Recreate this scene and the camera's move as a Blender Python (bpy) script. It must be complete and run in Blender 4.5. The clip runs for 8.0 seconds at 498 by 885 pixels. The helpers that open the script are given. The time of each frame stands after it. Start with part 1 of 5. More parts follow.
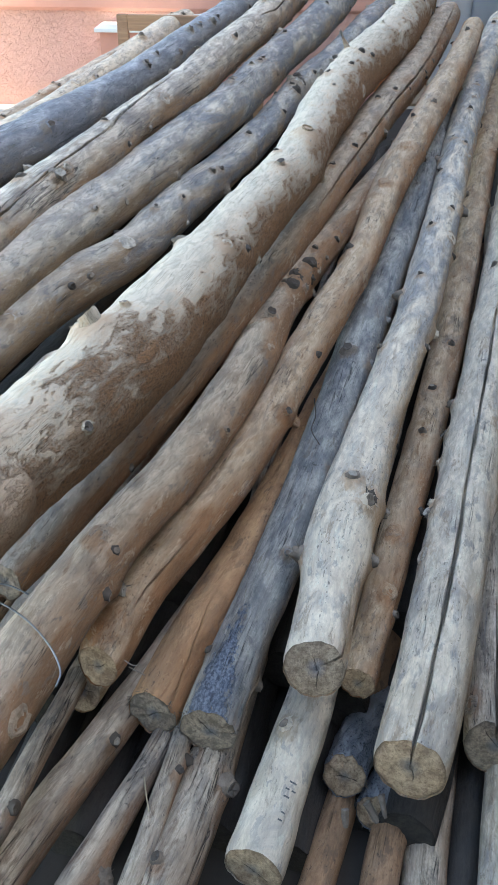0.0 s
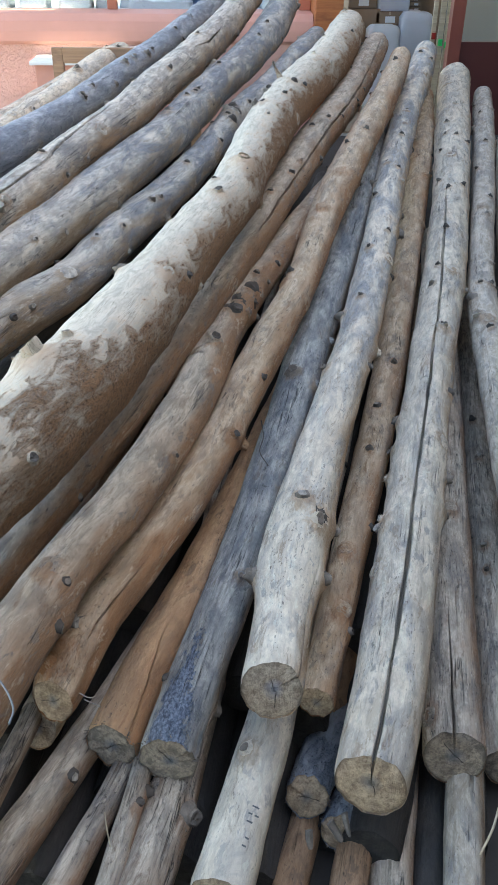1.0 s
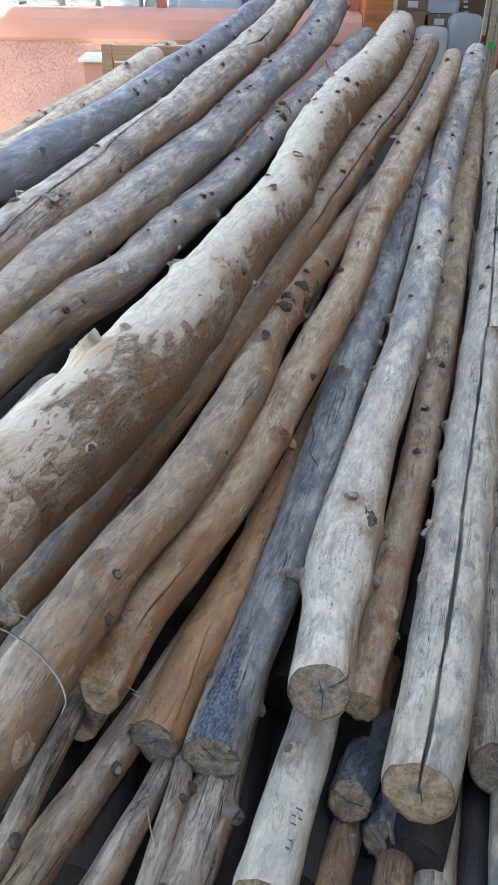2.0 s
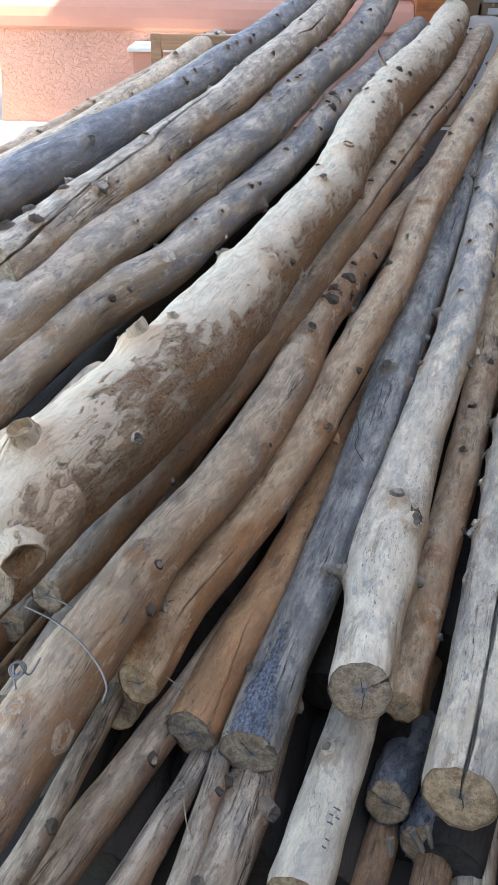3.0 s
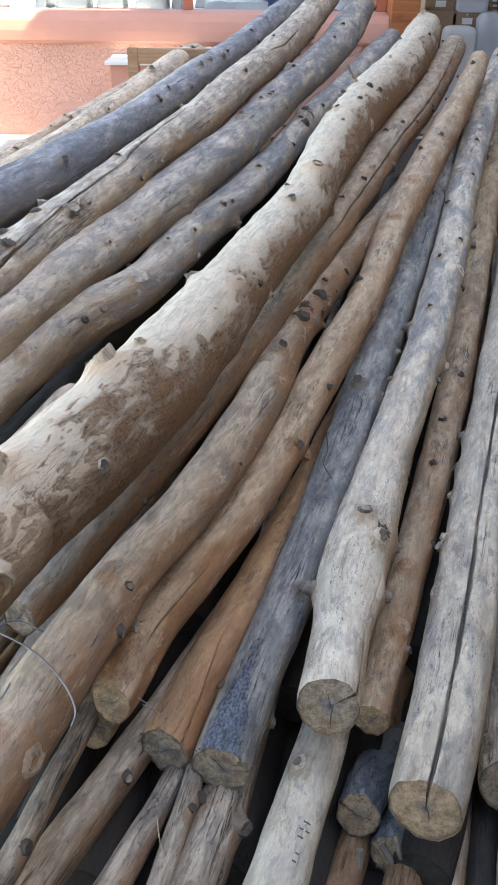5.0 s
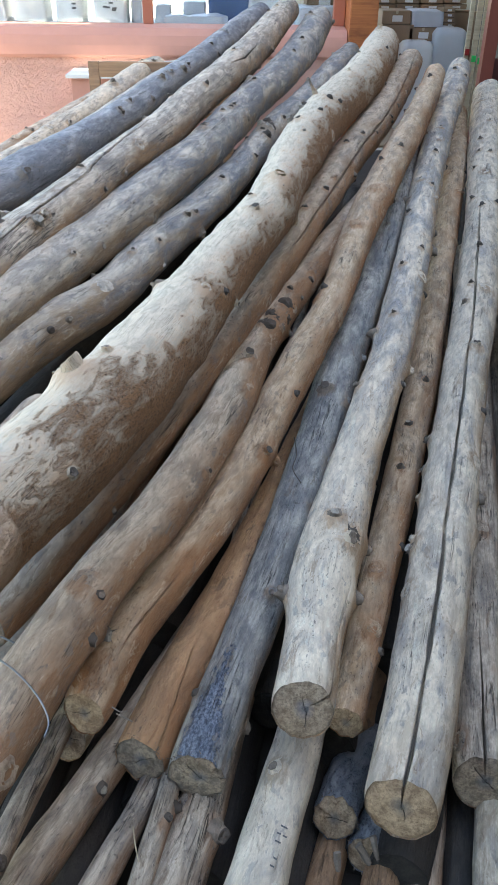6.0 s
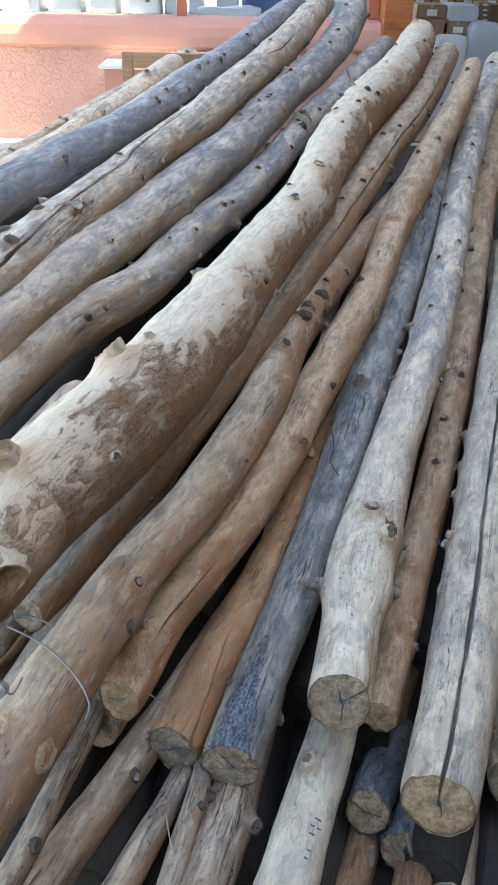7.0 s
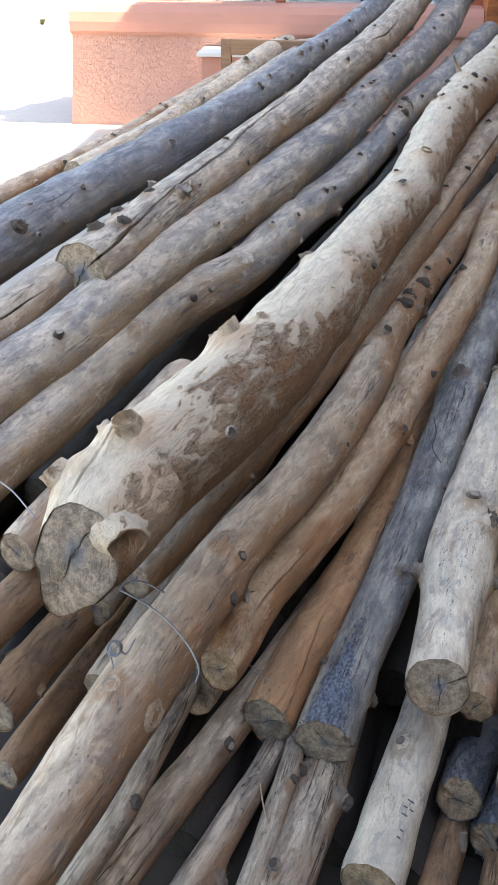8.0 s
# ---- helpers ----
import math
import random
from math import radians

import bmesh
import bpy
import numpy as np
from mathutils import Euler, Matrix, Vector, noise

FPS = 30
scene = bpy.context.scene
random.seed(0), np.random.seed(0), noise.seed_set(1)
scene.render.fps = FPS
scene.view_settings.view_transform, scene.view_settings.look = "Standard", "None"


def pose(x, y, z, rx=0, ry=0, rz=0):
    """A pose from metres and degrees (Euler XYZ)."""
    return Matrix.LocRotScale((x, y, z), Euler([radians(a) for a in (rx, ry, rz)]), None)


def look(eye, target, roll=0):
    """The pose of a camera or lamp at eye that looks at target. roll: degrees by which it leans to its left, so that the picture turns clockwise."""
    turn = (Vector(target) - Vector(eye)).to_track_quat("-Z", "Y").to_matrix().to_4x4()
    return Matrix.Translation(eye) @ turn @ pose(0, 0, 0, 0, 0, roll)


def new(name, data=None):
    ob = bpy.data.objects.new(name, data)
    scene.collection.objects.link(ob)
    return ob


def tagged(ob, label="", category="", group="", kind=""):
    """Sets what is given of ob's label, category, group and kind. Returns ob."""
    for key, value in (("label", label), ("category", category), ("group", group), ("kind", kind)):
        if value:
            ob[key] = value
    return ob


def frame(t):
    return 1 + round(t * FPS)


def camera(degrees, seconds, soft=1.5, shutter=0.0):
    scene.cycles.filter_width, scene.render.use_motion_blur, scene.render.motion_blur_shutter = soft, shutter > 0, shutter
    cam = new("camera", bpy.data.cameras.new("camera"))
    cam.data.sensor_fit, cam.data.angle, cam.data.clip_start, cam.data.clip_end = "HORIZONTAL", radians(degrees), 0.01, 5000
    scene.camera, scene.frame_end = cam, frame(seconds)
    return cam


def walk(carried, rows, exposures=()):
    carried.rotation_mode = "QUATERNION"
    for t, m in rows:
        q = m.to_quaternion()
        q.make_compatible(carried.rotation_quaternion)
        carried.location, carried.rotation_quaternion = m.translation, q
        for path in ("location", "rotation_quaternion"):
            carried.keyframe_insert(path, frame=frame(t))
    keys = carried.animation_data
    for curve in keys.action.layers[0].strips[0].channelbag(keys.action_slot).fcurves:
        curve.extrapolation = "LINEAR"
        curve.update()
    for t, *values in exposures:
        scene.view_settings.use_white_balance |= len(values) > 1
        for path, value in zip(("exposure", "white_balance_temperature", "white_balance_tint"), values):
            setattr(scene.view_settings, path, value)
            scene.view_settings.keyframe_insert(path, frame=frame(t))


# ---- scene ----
cam = camera(35.79, 8.0, soft=0.7)
# seconds, place in metres, turn in degrees
PATH = [
    (0, 0.0000, 0.0000, 1.5000, 55.41, -0.57, 0.39),
    (0.5, 0.0141, -0.0009, 1.5038, 56.76, -0.53, -3.10),
    (1, 0.0087, -0.0080, 1.5024, 57.26, -0.50, -3.87),
    (1.5, -0.0131, -0.0068, 1.4961, 57.34, -0.44, -3.51),
    (2, -0.0381, -0.0007, 1.4924, 57.30, -0.94, -1.12),
    (3.5, -0.0569, 0.0201, 1.4780, 56.39, -0.39, 2.48),
    (4, -0.0617, 0.0231, 1.4812, 56.06, -0.28, 2.94),
    (4.5, -0.0678, 0.0206, 1.4818, 55.73, -0.16, 3.24),
    (5, -0.0160, 0.0081, 1.5239, 57.07, -0.44, 0.75),
    (6.5, -0.0194, -0.0037, 1.5104, 58.00, -0.70, -1.96),
    (7, -0.0577, -0.0010, 1.5022, 57.63, -1.05, -0.02),
    (7.5, -0.0862, -0.0102, 1.4968, 57.09, -0.53, 3.14),
    (8, -0.1233, -0.0316, 1.4939, 56.91, -0.30, 5.72),
]

STOPS = 2.80
# seconds, stops, kelvin, tint: the clip's camera warms its picture when it turns to the coral wall
EXPOSURES = [(0.0, STOPS, 7450, 3), (1.0, STOPS, 7500, 4), (2.0, STOPS - 0.05, 7500, 5), (3.5, STOPS - 0.06, 8000, 9), (5.0, STOPS - 0.06, 8000, 9), (6.5, STOPS - 0.03, 7450, 3), (7.2, STOPS, 7800, 7), (8.0, STOPS - 0.16, 7950, 10)]
walk(cam, [(t, pose(x, y, z, rx, ry, rz)) for t, x, y, z, rx, ry, rz in PATH], EXPOSURES)

# ---- light: sun from the right, high; an added unseen wall shades the stack, under the open sky ----
SUN_ELEVATION, SUN_AZIMUTH = 50.0, 92.0
world = bpy.data.worlds.new("sky")
scene.world = world
world.use_nodes = True
sky = world.node_tree.nodes.new("ShaderNodeTexSky")
sky.sky_type, sky.sun_disc = "NISHITA", False
sky.sun_elevation, sky.sun_rotation = radians(SUN_ELEVATION), radians(SUN_AZIMUTH)
world.node_tree.links.new(sky.outputs[0], world.node_tree.nodes["Background"].inputs[0])
world.node_tree.nodes["Background"].inputs[1].default_value = 0.15
sun = new("sun", bpy.data.lights.new("sun", "SUN"))
sun.data.energy, sun.data.angle, sun.data.color = 3.9, radians(0.5), (1.0, 0.95, 0.87)
az, el = radians(SUN_AZIMUTH), radians(SUN_ELEVATION)
sun.matrix_world = look((0, 0, 0), (-math.sin(az) * math.cos(el), -math.cos(az) * math.cos(el), -math.sin(el)))
sun.location = (6, 0, 8)


# ---- materials ----
class Nodes:
    """A node material that is built step by step."""

    def __init__(self, name):
        self.mat = bpy.data.materials.new(name)
        self.mat.use_nodes = True
        self.tree = self.mat.node_tree
        self.bsdf = self.tree.nodes["Principled BSDF"]

    def add(self, kind, **inputs):
        node = self.tree.nodes.new(kind)
        for key, value in inputs.items():
            self.put(node, key, value)
        return node

    def put(self, node, key, value):
        slot = node.inputs[int(key[1:]) if key[0] == "i" and key[1:].isdigit() else key.replace("_", " ")]
        if isinstance(value, bpy.types.NodeSocket):
            self.tree.links.new(value, slot)
        else:
            slot.default_value = value

    def noise(self, vector, scale, detail=5.0, rough=0.55, distortion=0.0):
        return self.add("ShaderNodeTexNoise", Vector=vector, Scale=scale, Detail=detail, Roughness=rough, Distortion=distortion).outputs[0]

    def ramp(self, fac, lo, hi):
        node = self.add("ShaderNodeMapRange", Value=fac)
        node.inputs[1].default_value, node.inputs[2].default_value = lo, hi
        return node.outputs[0]

    def math(self, op, a, b=0.0):
        node = self.tree.nodes.new("ShaderNodeMath")
        node.operation = op
        self.put(node, "i0", a)
        self.put(node, "i1", b)
        return node.outputs[0]

    def mix(self, fac, a, b):
        node = self.tree.nodes.new("ShaderNodeMix")
        node.data_type = "RGBA"
        self.put(node, "i0", fac)
        for i, v in ((6, a), (7, b)):
            if isinstance(v, bpy.types.NodeSocket):
                self.tree.links.new(v, node.inputs[i])
            else:
                node.inputs[i].default_value = (*v, 1)
        return node.outputs[2]

    def stretch(self, vector, x, y, z):
        node = self.tree.nodes.new("ShaderNodeVectorMath")
        node.operation = "MULTIPLY"
        self.put(node, "i0", vector)
        node.inputs[1].default_value = (x, y, z)
        return node.outputs[0]

    def bump(self, height, strength, distance, normal=None):
        node = self.add("ShaderNodeBump", Height=height, Strength=strength, Distance=distance)
        if normal is not None:
            self.put(node, "Normal", normal)
        return node.outputs[0]

    def done(self, colour, rough, normal=None):
        self.put(self.bsdf, "Base_Color", colour if isinstance(colour, bpy.types.NodeSocket) else (*colour, 1))
        self.put(self.bsdf, "Roughness", rough)
        if normal is not None:
            self.put(self.bsdf, "Normal", normal)
        return self.mat


def shifted(n, attribute="grain"):
    """Coordinates along the grain, other for each object."""
    at = n.tree.nodes.new("ShaderNodeAttribute")
    at.attribute_name = attribute
    info = n.tree.nodes.new("ShaderNodeObjectInfo")
    move = n.math("MULTIPLY", info.outputs["Random"], 37.0)
    v = n.tree.nodes.new("ShaderNodeVectorMath")
    n.put(v, "i0", at.outputs["Vector"])
    n.put(v, "i1", move)
    return v.outputs[0], info.outputs["Random"]


def wood(name, light, mid, warm, dark, stain, stain_from, warm_from, stringy=0.2, split_from=0.53):
    """Peeled, weathered log: silver top and warm bare underside, from wear and from light put into the colour, cloudy
    fungus stain, scuffs, specks and fine checks along the grain.
    """
    n = Nodes(name)
    v, rnd = shifted(n)

    def spread(attribute):
        node = n.tree.nodes.new("ShaderNodeAttribute")
        node.attribute_name = attribute
        return node.outputs["Fac"]

    age_and_light, far, resin = spread("weathered"), spread("stained"), spread("resin")
    patch = n.noise(n.stretch(v, 14, 14, 5.0), 1.0, 5, 0.6)
    mottled = n.noise(n.stretch(v, 42, 42, 19), 1.0, 7, 0.72, 0.5)
    cloud = n.noise(n.stretch(v, 20, 20, 8), 1.0, 6, 0.66, 0.6)
    flow = n.noise(n.stretch(v, 15, 15, 5.0), 1.0, 7, 0.66, 0.8)
    blot = n.noise(n.stretch(v, 75, 75, 34), 1.0, 4, 0.65, 0.6)
    fibre = n.noise(n.stretch(v, 240, 240, 11), 1.0, 5, 0.7)
    fine = n.noise(n.stretch(v, 520, 520, 140), 1.0, 3, 0.7)
    speck = n.noise(n.stretch(v, 190, 190, 95), 1.0, 3, 0.6)
    check = n.noise(n.stretch(v, 70, 70, 2.2), 1.0, 3, 0.5, 0.8)
    peel = n.noise(n.stretch(v, 34, 34, 9), 1.0, 8, 0.75, 0.7)
    wear_and_light = n.math("ADD", age_and_light, n.math("MULTIPLY", n.math("SUBTRACT", mottled, 0.5), 1.2))
    wear_and_light = n.math("ADD", wear_and_light, n.math("MULTIPLY", n.math("SUBTRACT", patch, 0.5), 2.0))
    c = n.mix(n.ramp(mottled, 0.40, 0.62), light, mid)
    c = n.mix(n.math("MULTIPLY", n.ramp(cloud, 0.48, 0.62), 0.7), c, tuple(0.5 * a + 0.5 * b for a, b in zip(mid, stain)))
    # unweathered side also carries shade: warmer and darker colour away from the light
    c = n.mix(n.ramp(wear_and_light, warm_from + 0.35, warm_from - 0.35), c, n.mix(n.ramp(cloud, 0.36, 0.62), warm, tuple(0.6 * x for x in warm)))
    soak = n.math("ADD", flow, n.math("MULTIPLY", far, 0.16))
    c = n.mix(n.math("MULTIPLY", n.ramp(soak, stain_from - 0.05, stain_from + 0.13), 0.85), c, n.mix(n.ramp(mottled, 0.38, 0.62), tuple(1.35 * x for x in stain), tuple(0.75 * x for x in stain)))
    c = n.mix(n.math("MULTIPLY", n.ramp(fibre, 0.49, 0.68), stringy), c, dark)
    smudge = n.math("MULTIPLY", n.ramp(n.noise(n.stretch(v, 46, 46, 24), 1.0, 4, 0.6, 0.4), 0.57, 0.625), n.ramp(patch, 0.42, 0.54))
    c = n.mix(n.math("MULTIPLY", smudge, 0.7), c, tuple(0.25 * a + 0.65 * b for a, b in zip(mid, stain)))
    strip = n.math("MULTIPLY", n.ramp(peel, 0.57, 0.595), n.ramp(blot, 0.36, 0.54))
    c = n.mix(n.math("MULTIPLY", strip, 0.55), c, tuple(0.5 * a + 0.5 * b for a, b in zip(dark, warm)))
    pale = n.math("MULTIPLY", n.ramp(peel, 0.43, 0.405), n.ramp(speck, 0.40, 0.54))
    c = n.mix(n.math("MULTIPLY", pale, 0.35), c, tuple(min(0.82, 1.2 * x) for x in light))
    c = n.mix(n.math("MULTIPLY", n.math("MULTIPLY", n.ramp(speck, 0.60, 0.65), n.ramp(flow, 0.46, 0.60)), 0.75), c, dark)
    c = n.mix(n.math("MULTIPLY", n.ramp(fine, 0.45, 0.65), 0.35), c, mid)
    ooze = n.math("ADD", resin, n.math("MULTIPLY", n.math("SUBTRACT", blot, 0.5), 1.4))
    c = n.mix(n.math("MULTIPLY", n.ramp(ooze, 0.30, 0.75), 0.75), c, n.mix(n.ramp(mottled, 0.42, 0.58), warm, tuple(0.5 * a + 0.5 * b for a, b in zip(dark, warm))))
    daub = n.math("ADD", spread("paint"), n.math("MULTIPLY", n.math("SUBTRACT", n.noise(n.stretch(v, 60, 60, 40), 1.0, 6, 0.75), 0.5), 1.6))
    daub = n.ramp(daub, 0.52, 0.58)
    c = n.mix(daub, c, n.mix(n.ramp(n.noise(n.stretch(v, 170, 170, 120), 1.0, 3, 0.7), 0.40, 0.60), (0.07, 0.088, 0.125), (0.22, 0.255, 0.315)))
    slit = n.ramp(n.math("ABSOLUTE", n.math("SUBTRACT", check, 0.5)), 0.016, 0.0)
    cut = n.math("MULTIPLY", slit, n.ramp(patch, split_from, split_from + 0.09))
    c = n.mix(n.math("MULTIPLY", cut, 0.9), c, tuple(0.3 * x for x in dark))
    high = n.math("ADD", n.math("MULTIPLY", fibre, 0.22), n.math("MULTIPLY", mottled, 1.1))
    high = n.math("ADD", high, n.math("MULTIPLY", cloud, 1.0))
    high = n.math("SUBTRACT", high, n.math("ADD", n.math("MULTIPLY", cut, 0.8), n.math("MULTIPLY", strip, 0.12)))
    high = n.math("ADD", high, n.math("MULTIPLY", daub, n.math("ADD", 0.3, speck)))
    normal = n.bump(n.math("ADD", high, n.math("MULTIPLY", fine, 0.25)), 1.0, 0.007)
    return n.done(c, n.ramp(fibre, -0.9, 1.2), normal)


def barked(name, skin, under, dark, amount):
    """Log with brown bark remnants in flakes over pale wood."""
    n = Nodes(name)
    v, rnd = shifted(n)
    age_and_light = n.tree.nodes.new("ShaderNodeAttribute")
    age_and_light.attribute_name = "weathered"
    patch = n.noise(n.stretch(v, 7, 7, 4), 1.0, 4, 0.6, 0.4)
    flake = n.noise(n.stretch(v, 48, 48, 20), 1.0, 7, 0.7, 0.6)
    crumb = n.noise(n.stretch(v, 170, 170, 150), 1.0, 4, 0.65)
    fibre = n.noise(n.stretch(v, 210, 210, 14), 1.0, 4, 0.65)
    band = n.noise(n.stretch(v, 22, 22, 50), 1.0, 5, 0.65)
    wear_and_light = n.math("ADD", n.math("MULTIPLY", age_and_light.outputs["Fac"], 0.36), n.math("MULTIPLY", patch, 1.1))
    wear_and_light = n.math("ADD", wear_and_light, n.math("MULTIPLY", n.math("SUBTRACT", flake, 0.5), 1.1))
    bare = n.mix(n.ramp(flake, 0.42, 0.62), under, tuple(x * 0.66 for x in under))
    bare = n.mix(n.math("MULTIPLY", n.ramp(fibre, 0.5, 0.7), 0.35), bare, tuple(x * 0.45 for x in under))
    bare = n.mix(n.math("MULTIPLY", n.ramp(band, 0.56, 0.7), 0.22), bare, tuple(0.35 * a + 0.65 * b for a, b in zip(under, skin)))
    cover = n.mix(n.ramp(crumb, 0.30, 0.54), dark, skin)
    streak = n.noise(n.stretch(v, 70, 70, 12), 1.0, 5, 0.7, 0.5)
    cover = n.mix(n.math("MULTIPLY", n.ramp(streak, 0.57, 0.66), 0.3), cover, tuple(0.6 * a + 0.4 * b for a, b in zip(under, skin)))
    cover = n.mix(n.math("MULTIPLY", n.ramp(flake, 0.60, 0.66), 0.4), cover, tuple(0.55 * a + 0.45 * b for a, b in zip(under, skin)))
    wear_and_light = n.math("ADD", wear_and_light, n.math("MULTIPLY", n.math("SUBTRACT", crumb, 0.5), 0.45))
    k = n.ramp(wear_and_light, amount + 0.10, amount - 0.12)
    bare = n.mix(n.math("MULTIPLY", n.ramp(wear_and_light, amount + 0.26, amount + 0.02), 0.7), bare, tuple(0.30 * a + 0.75 * b for a, b in zip(under, skin)))
    c = n.mix(k, bare, cover)
    crust = n.math("MULTIPLY", n.math("MULTIPLY", n.ramp(crumb, 0.52, 0.64), n.ramp(wear_and_light, amount + 0.3, amount)), 0.6)
    c = n.mix(crust, c, dark)
    near = n.tree.nodes.new("ShaderNodeAttribute")
    near.attribute_name = "resin"
    ooze = n.math("ADD", near.outputs["Fac"], n.math("MULTIPLY", n.math("SUBTRACT", flake, 0.5), 1.6))
    c = n.mix(n.math("MULTIPLY", n.ramp(ooze, 0.35, 0.85), 0.7), c, tuple(0.35 * a + 0.75 * b for a, b in zip(under, skin)))
    grain_line = n.noise(n.stretch(v, 120, 120, 5), 1.0, 3, 0.5, 0.6)
    slit = n.math("MULTIPLY", n.ramp(n.math("ABSOLUTE", n.math("SUBTRACT", grain_line, 0.5)), 0.012, 0.0), n.ramp(patch, 0.48, 0.56))
    c = n.mix(n.math("MULTIPLY", slit, 0.7), c, dark)
    high = n.math("ADD", n.math("MULTIPLY", k, n.math("ADD", n.math("MULTIPLY", crumb, 1.0), 0.5)), n.math("MULTIPLY", flake, 0.9))
    return n.done(c, 0.85, n.bump(high, 1.0, 0.008))


def sawn(name, light, dark, heart):
    """Sawn end with growth rings, dirt and a stained heart."""
    n = Nodes(name)
    v, rnd = shifted(n)
    at = n.tree.nodes.new("ShaderNodeAttribute")
    at.attribute_name = "ring"
    split = n.add("ShaderNodeSeparateXYZ", Vector=at.outputs["Vector"])
    u, w = split.outputs[0], split.outputs[1]
    wob = n.noise(n.stretch(v, 30, 30, 30), 1.0, 4, 0.6)
    reach = n.math("SQRT", n.math("ADD", n.math("MULTIPLY", u, u), n.math("MULTIPLY", w, w)))
    r = n.math("ADD", reach, n.math("MULTIPLY", wob, 0.16))
    ring = n.math("SINE", n.math("MULTIPLY", r, 120.0))
    dirt = n.noise(n.stretch(v, 55, 55, 55), 1.0, 6, 0.7)
    grit = n.noise(n.stretch(v, 210, 210, 210), 1.0, 4, 0.7)
    saw = n.noise(n.stretch(v, 300, 45, 45), 1.0, 3, 0.6)
    c = n.mix(n.ramp(dirt, 0.40, 0.6), light, dark)
    c = n.mix(n.math("MULTIPLY", n.ramp(ring, 0.0, 1.0), 0.09), c, tuple(0.4 * x for x in dark))
    c = n.mix(n.math("MULTIPLY", n.ramp(grit, 0.47, 0.64), 0.5), c, tuple(0.45 * x for x in dark))
    c = n.mix(n.math("MULTIPLY", n.ramp(r, 0.46, 0.14), 0.8), c, heart)
    c = n.mix(n.math("MULTIPLY", n.ramp(r, 0.95, 1.06), 0.6), c, tuple(0.4 * x for x in dark))
    slits = None
    for angle, near, far in ((0.4, -0.05, 0.7), (3.3, -0.05, 0.45)):
        angle = n.math("ADD", n.math("MULTIPLY", rnd, 6.0), angle)
        ca, sa = n.math("COSINE", angle), n.math("SINE", angle)
        along = n.math("ADD", n.math("MULTIPLY", u, ca), n.math("MULTIPLY", w, sa))
        off = n.math("ADD", n.math("SUBTRACT", n.math("MULTIPLY", w, ca), n.math("MULTIPLY", u, sa)), n.math("MULTIPLY", n.math("SUBTRACT", wob, 0.5), 0.25))
        line = n.math("MULTIPLY", n.ramp(n.math("ABSOLUTE", off), 0.02, 0.002), n.math("MULTIPLY", n.ramp(along, near, near + 0.08), n.ramp(along, far, far - 0.15)))
        slits = line if slits is None else n.math("MAXIMUM", slits, line)
    c = n.mix(n.math("MULTIPLY", slits, 0.85), c, (0.02, 0.016, 0.013))
    high = n.math("ADD", n.math("MULTIPLY", ring, 0.04), n.math("ADD", n.math("MULTIPLY", dirt, 1.0), n.math("ADD", n.math("MULTIPLY", saw, 0.7), n.math("MULTIPLY", grit, 0.5))))
    high = n.math("SUBTRACT", high, slits)
    return n.done(c, 0.9, n.bump(high, 0.9, 0.004))


def plain(name, colour, rough=0.6, vary=0.25, scale=30.0, relief=0.0, metal=0.0):
    n = Nodes(name)
    at = n.tree.nodes.new("ShaderNodeTexCoord").outputs["Object"]
    big = n.noise(at, scale * 0.15, 4, 0.6)
    small = n.noise(at, scale, 6, 0.65)
    c = n.mix(n.ramp(big, 0.3, 0.7), colour, tuple(x * (1 - vary) for x in colour))
    c = n.mix(n.math("MULTIPLY", n.ramp(small, 0.4, 0.75), 0.5), c, tuple(x * (1 - 1.2 * vary) for x in colour))
    n.put(n.bsdf, "Metallic", metal)
    return n.done(c, rough, n.bump(small, 0.4, relief) if relief else None)


def stucco(name, colour, relief):
    n = Nodes(name)
    at = n.tree.nodes.new("ShaderNodeTexCoord").outputs["Object"]
    lump = n.noise(n.stretch(at, 1.0, 1.0, 1.5), 24.0, 5, 0.6, 0.9)
    grain = n.noise(at, 120.0, 4, 0.6)
    stain = n.noise(at, 2.2, 5, 0.6)
    c = n.mix(n.ramp(stain, 0.35, 0.7), colour, tuple(x * 0.82 for x in colour))
    high = n.math("ADD", n.ramp(lump, 0.28, 0.72), n.math("MULTIPLY", grain, 0.3))
    return n.done(c, 0.9, n.bump(high, 0.9, relief))


def earth(name):
    n = Nodes(name)
    at = n.tree.nodes.new("ShaderNodeTexCoord").outputs["Object"]
    big, small = n.noise(at, 0.7, 6, 0.6), n.noise(at, 24.0, 8, 0.7)
    c = n.mix(n.ramp(big, 0.3, 0.7), (0.50, 0.46, 0.41), (0.42, 0.38, 0.33))
    c = n.mix(n.math("MULTIPLY", n.ramp(small, 0.45, 0.75), 0.5), c, (0.34, 0.30, 0.26))
    return n.done(c, 0.95, n.bump(small, 0.6, 0.01))


def glass(name):
    n = Nodes(name)
    n.put(n.bsdf, "Transmission_Weight", 1.0)
    n.put(n.bsdf, "IOR", 1.3)
    return n.done((0.95, 0.97, 0.97), 0.02)


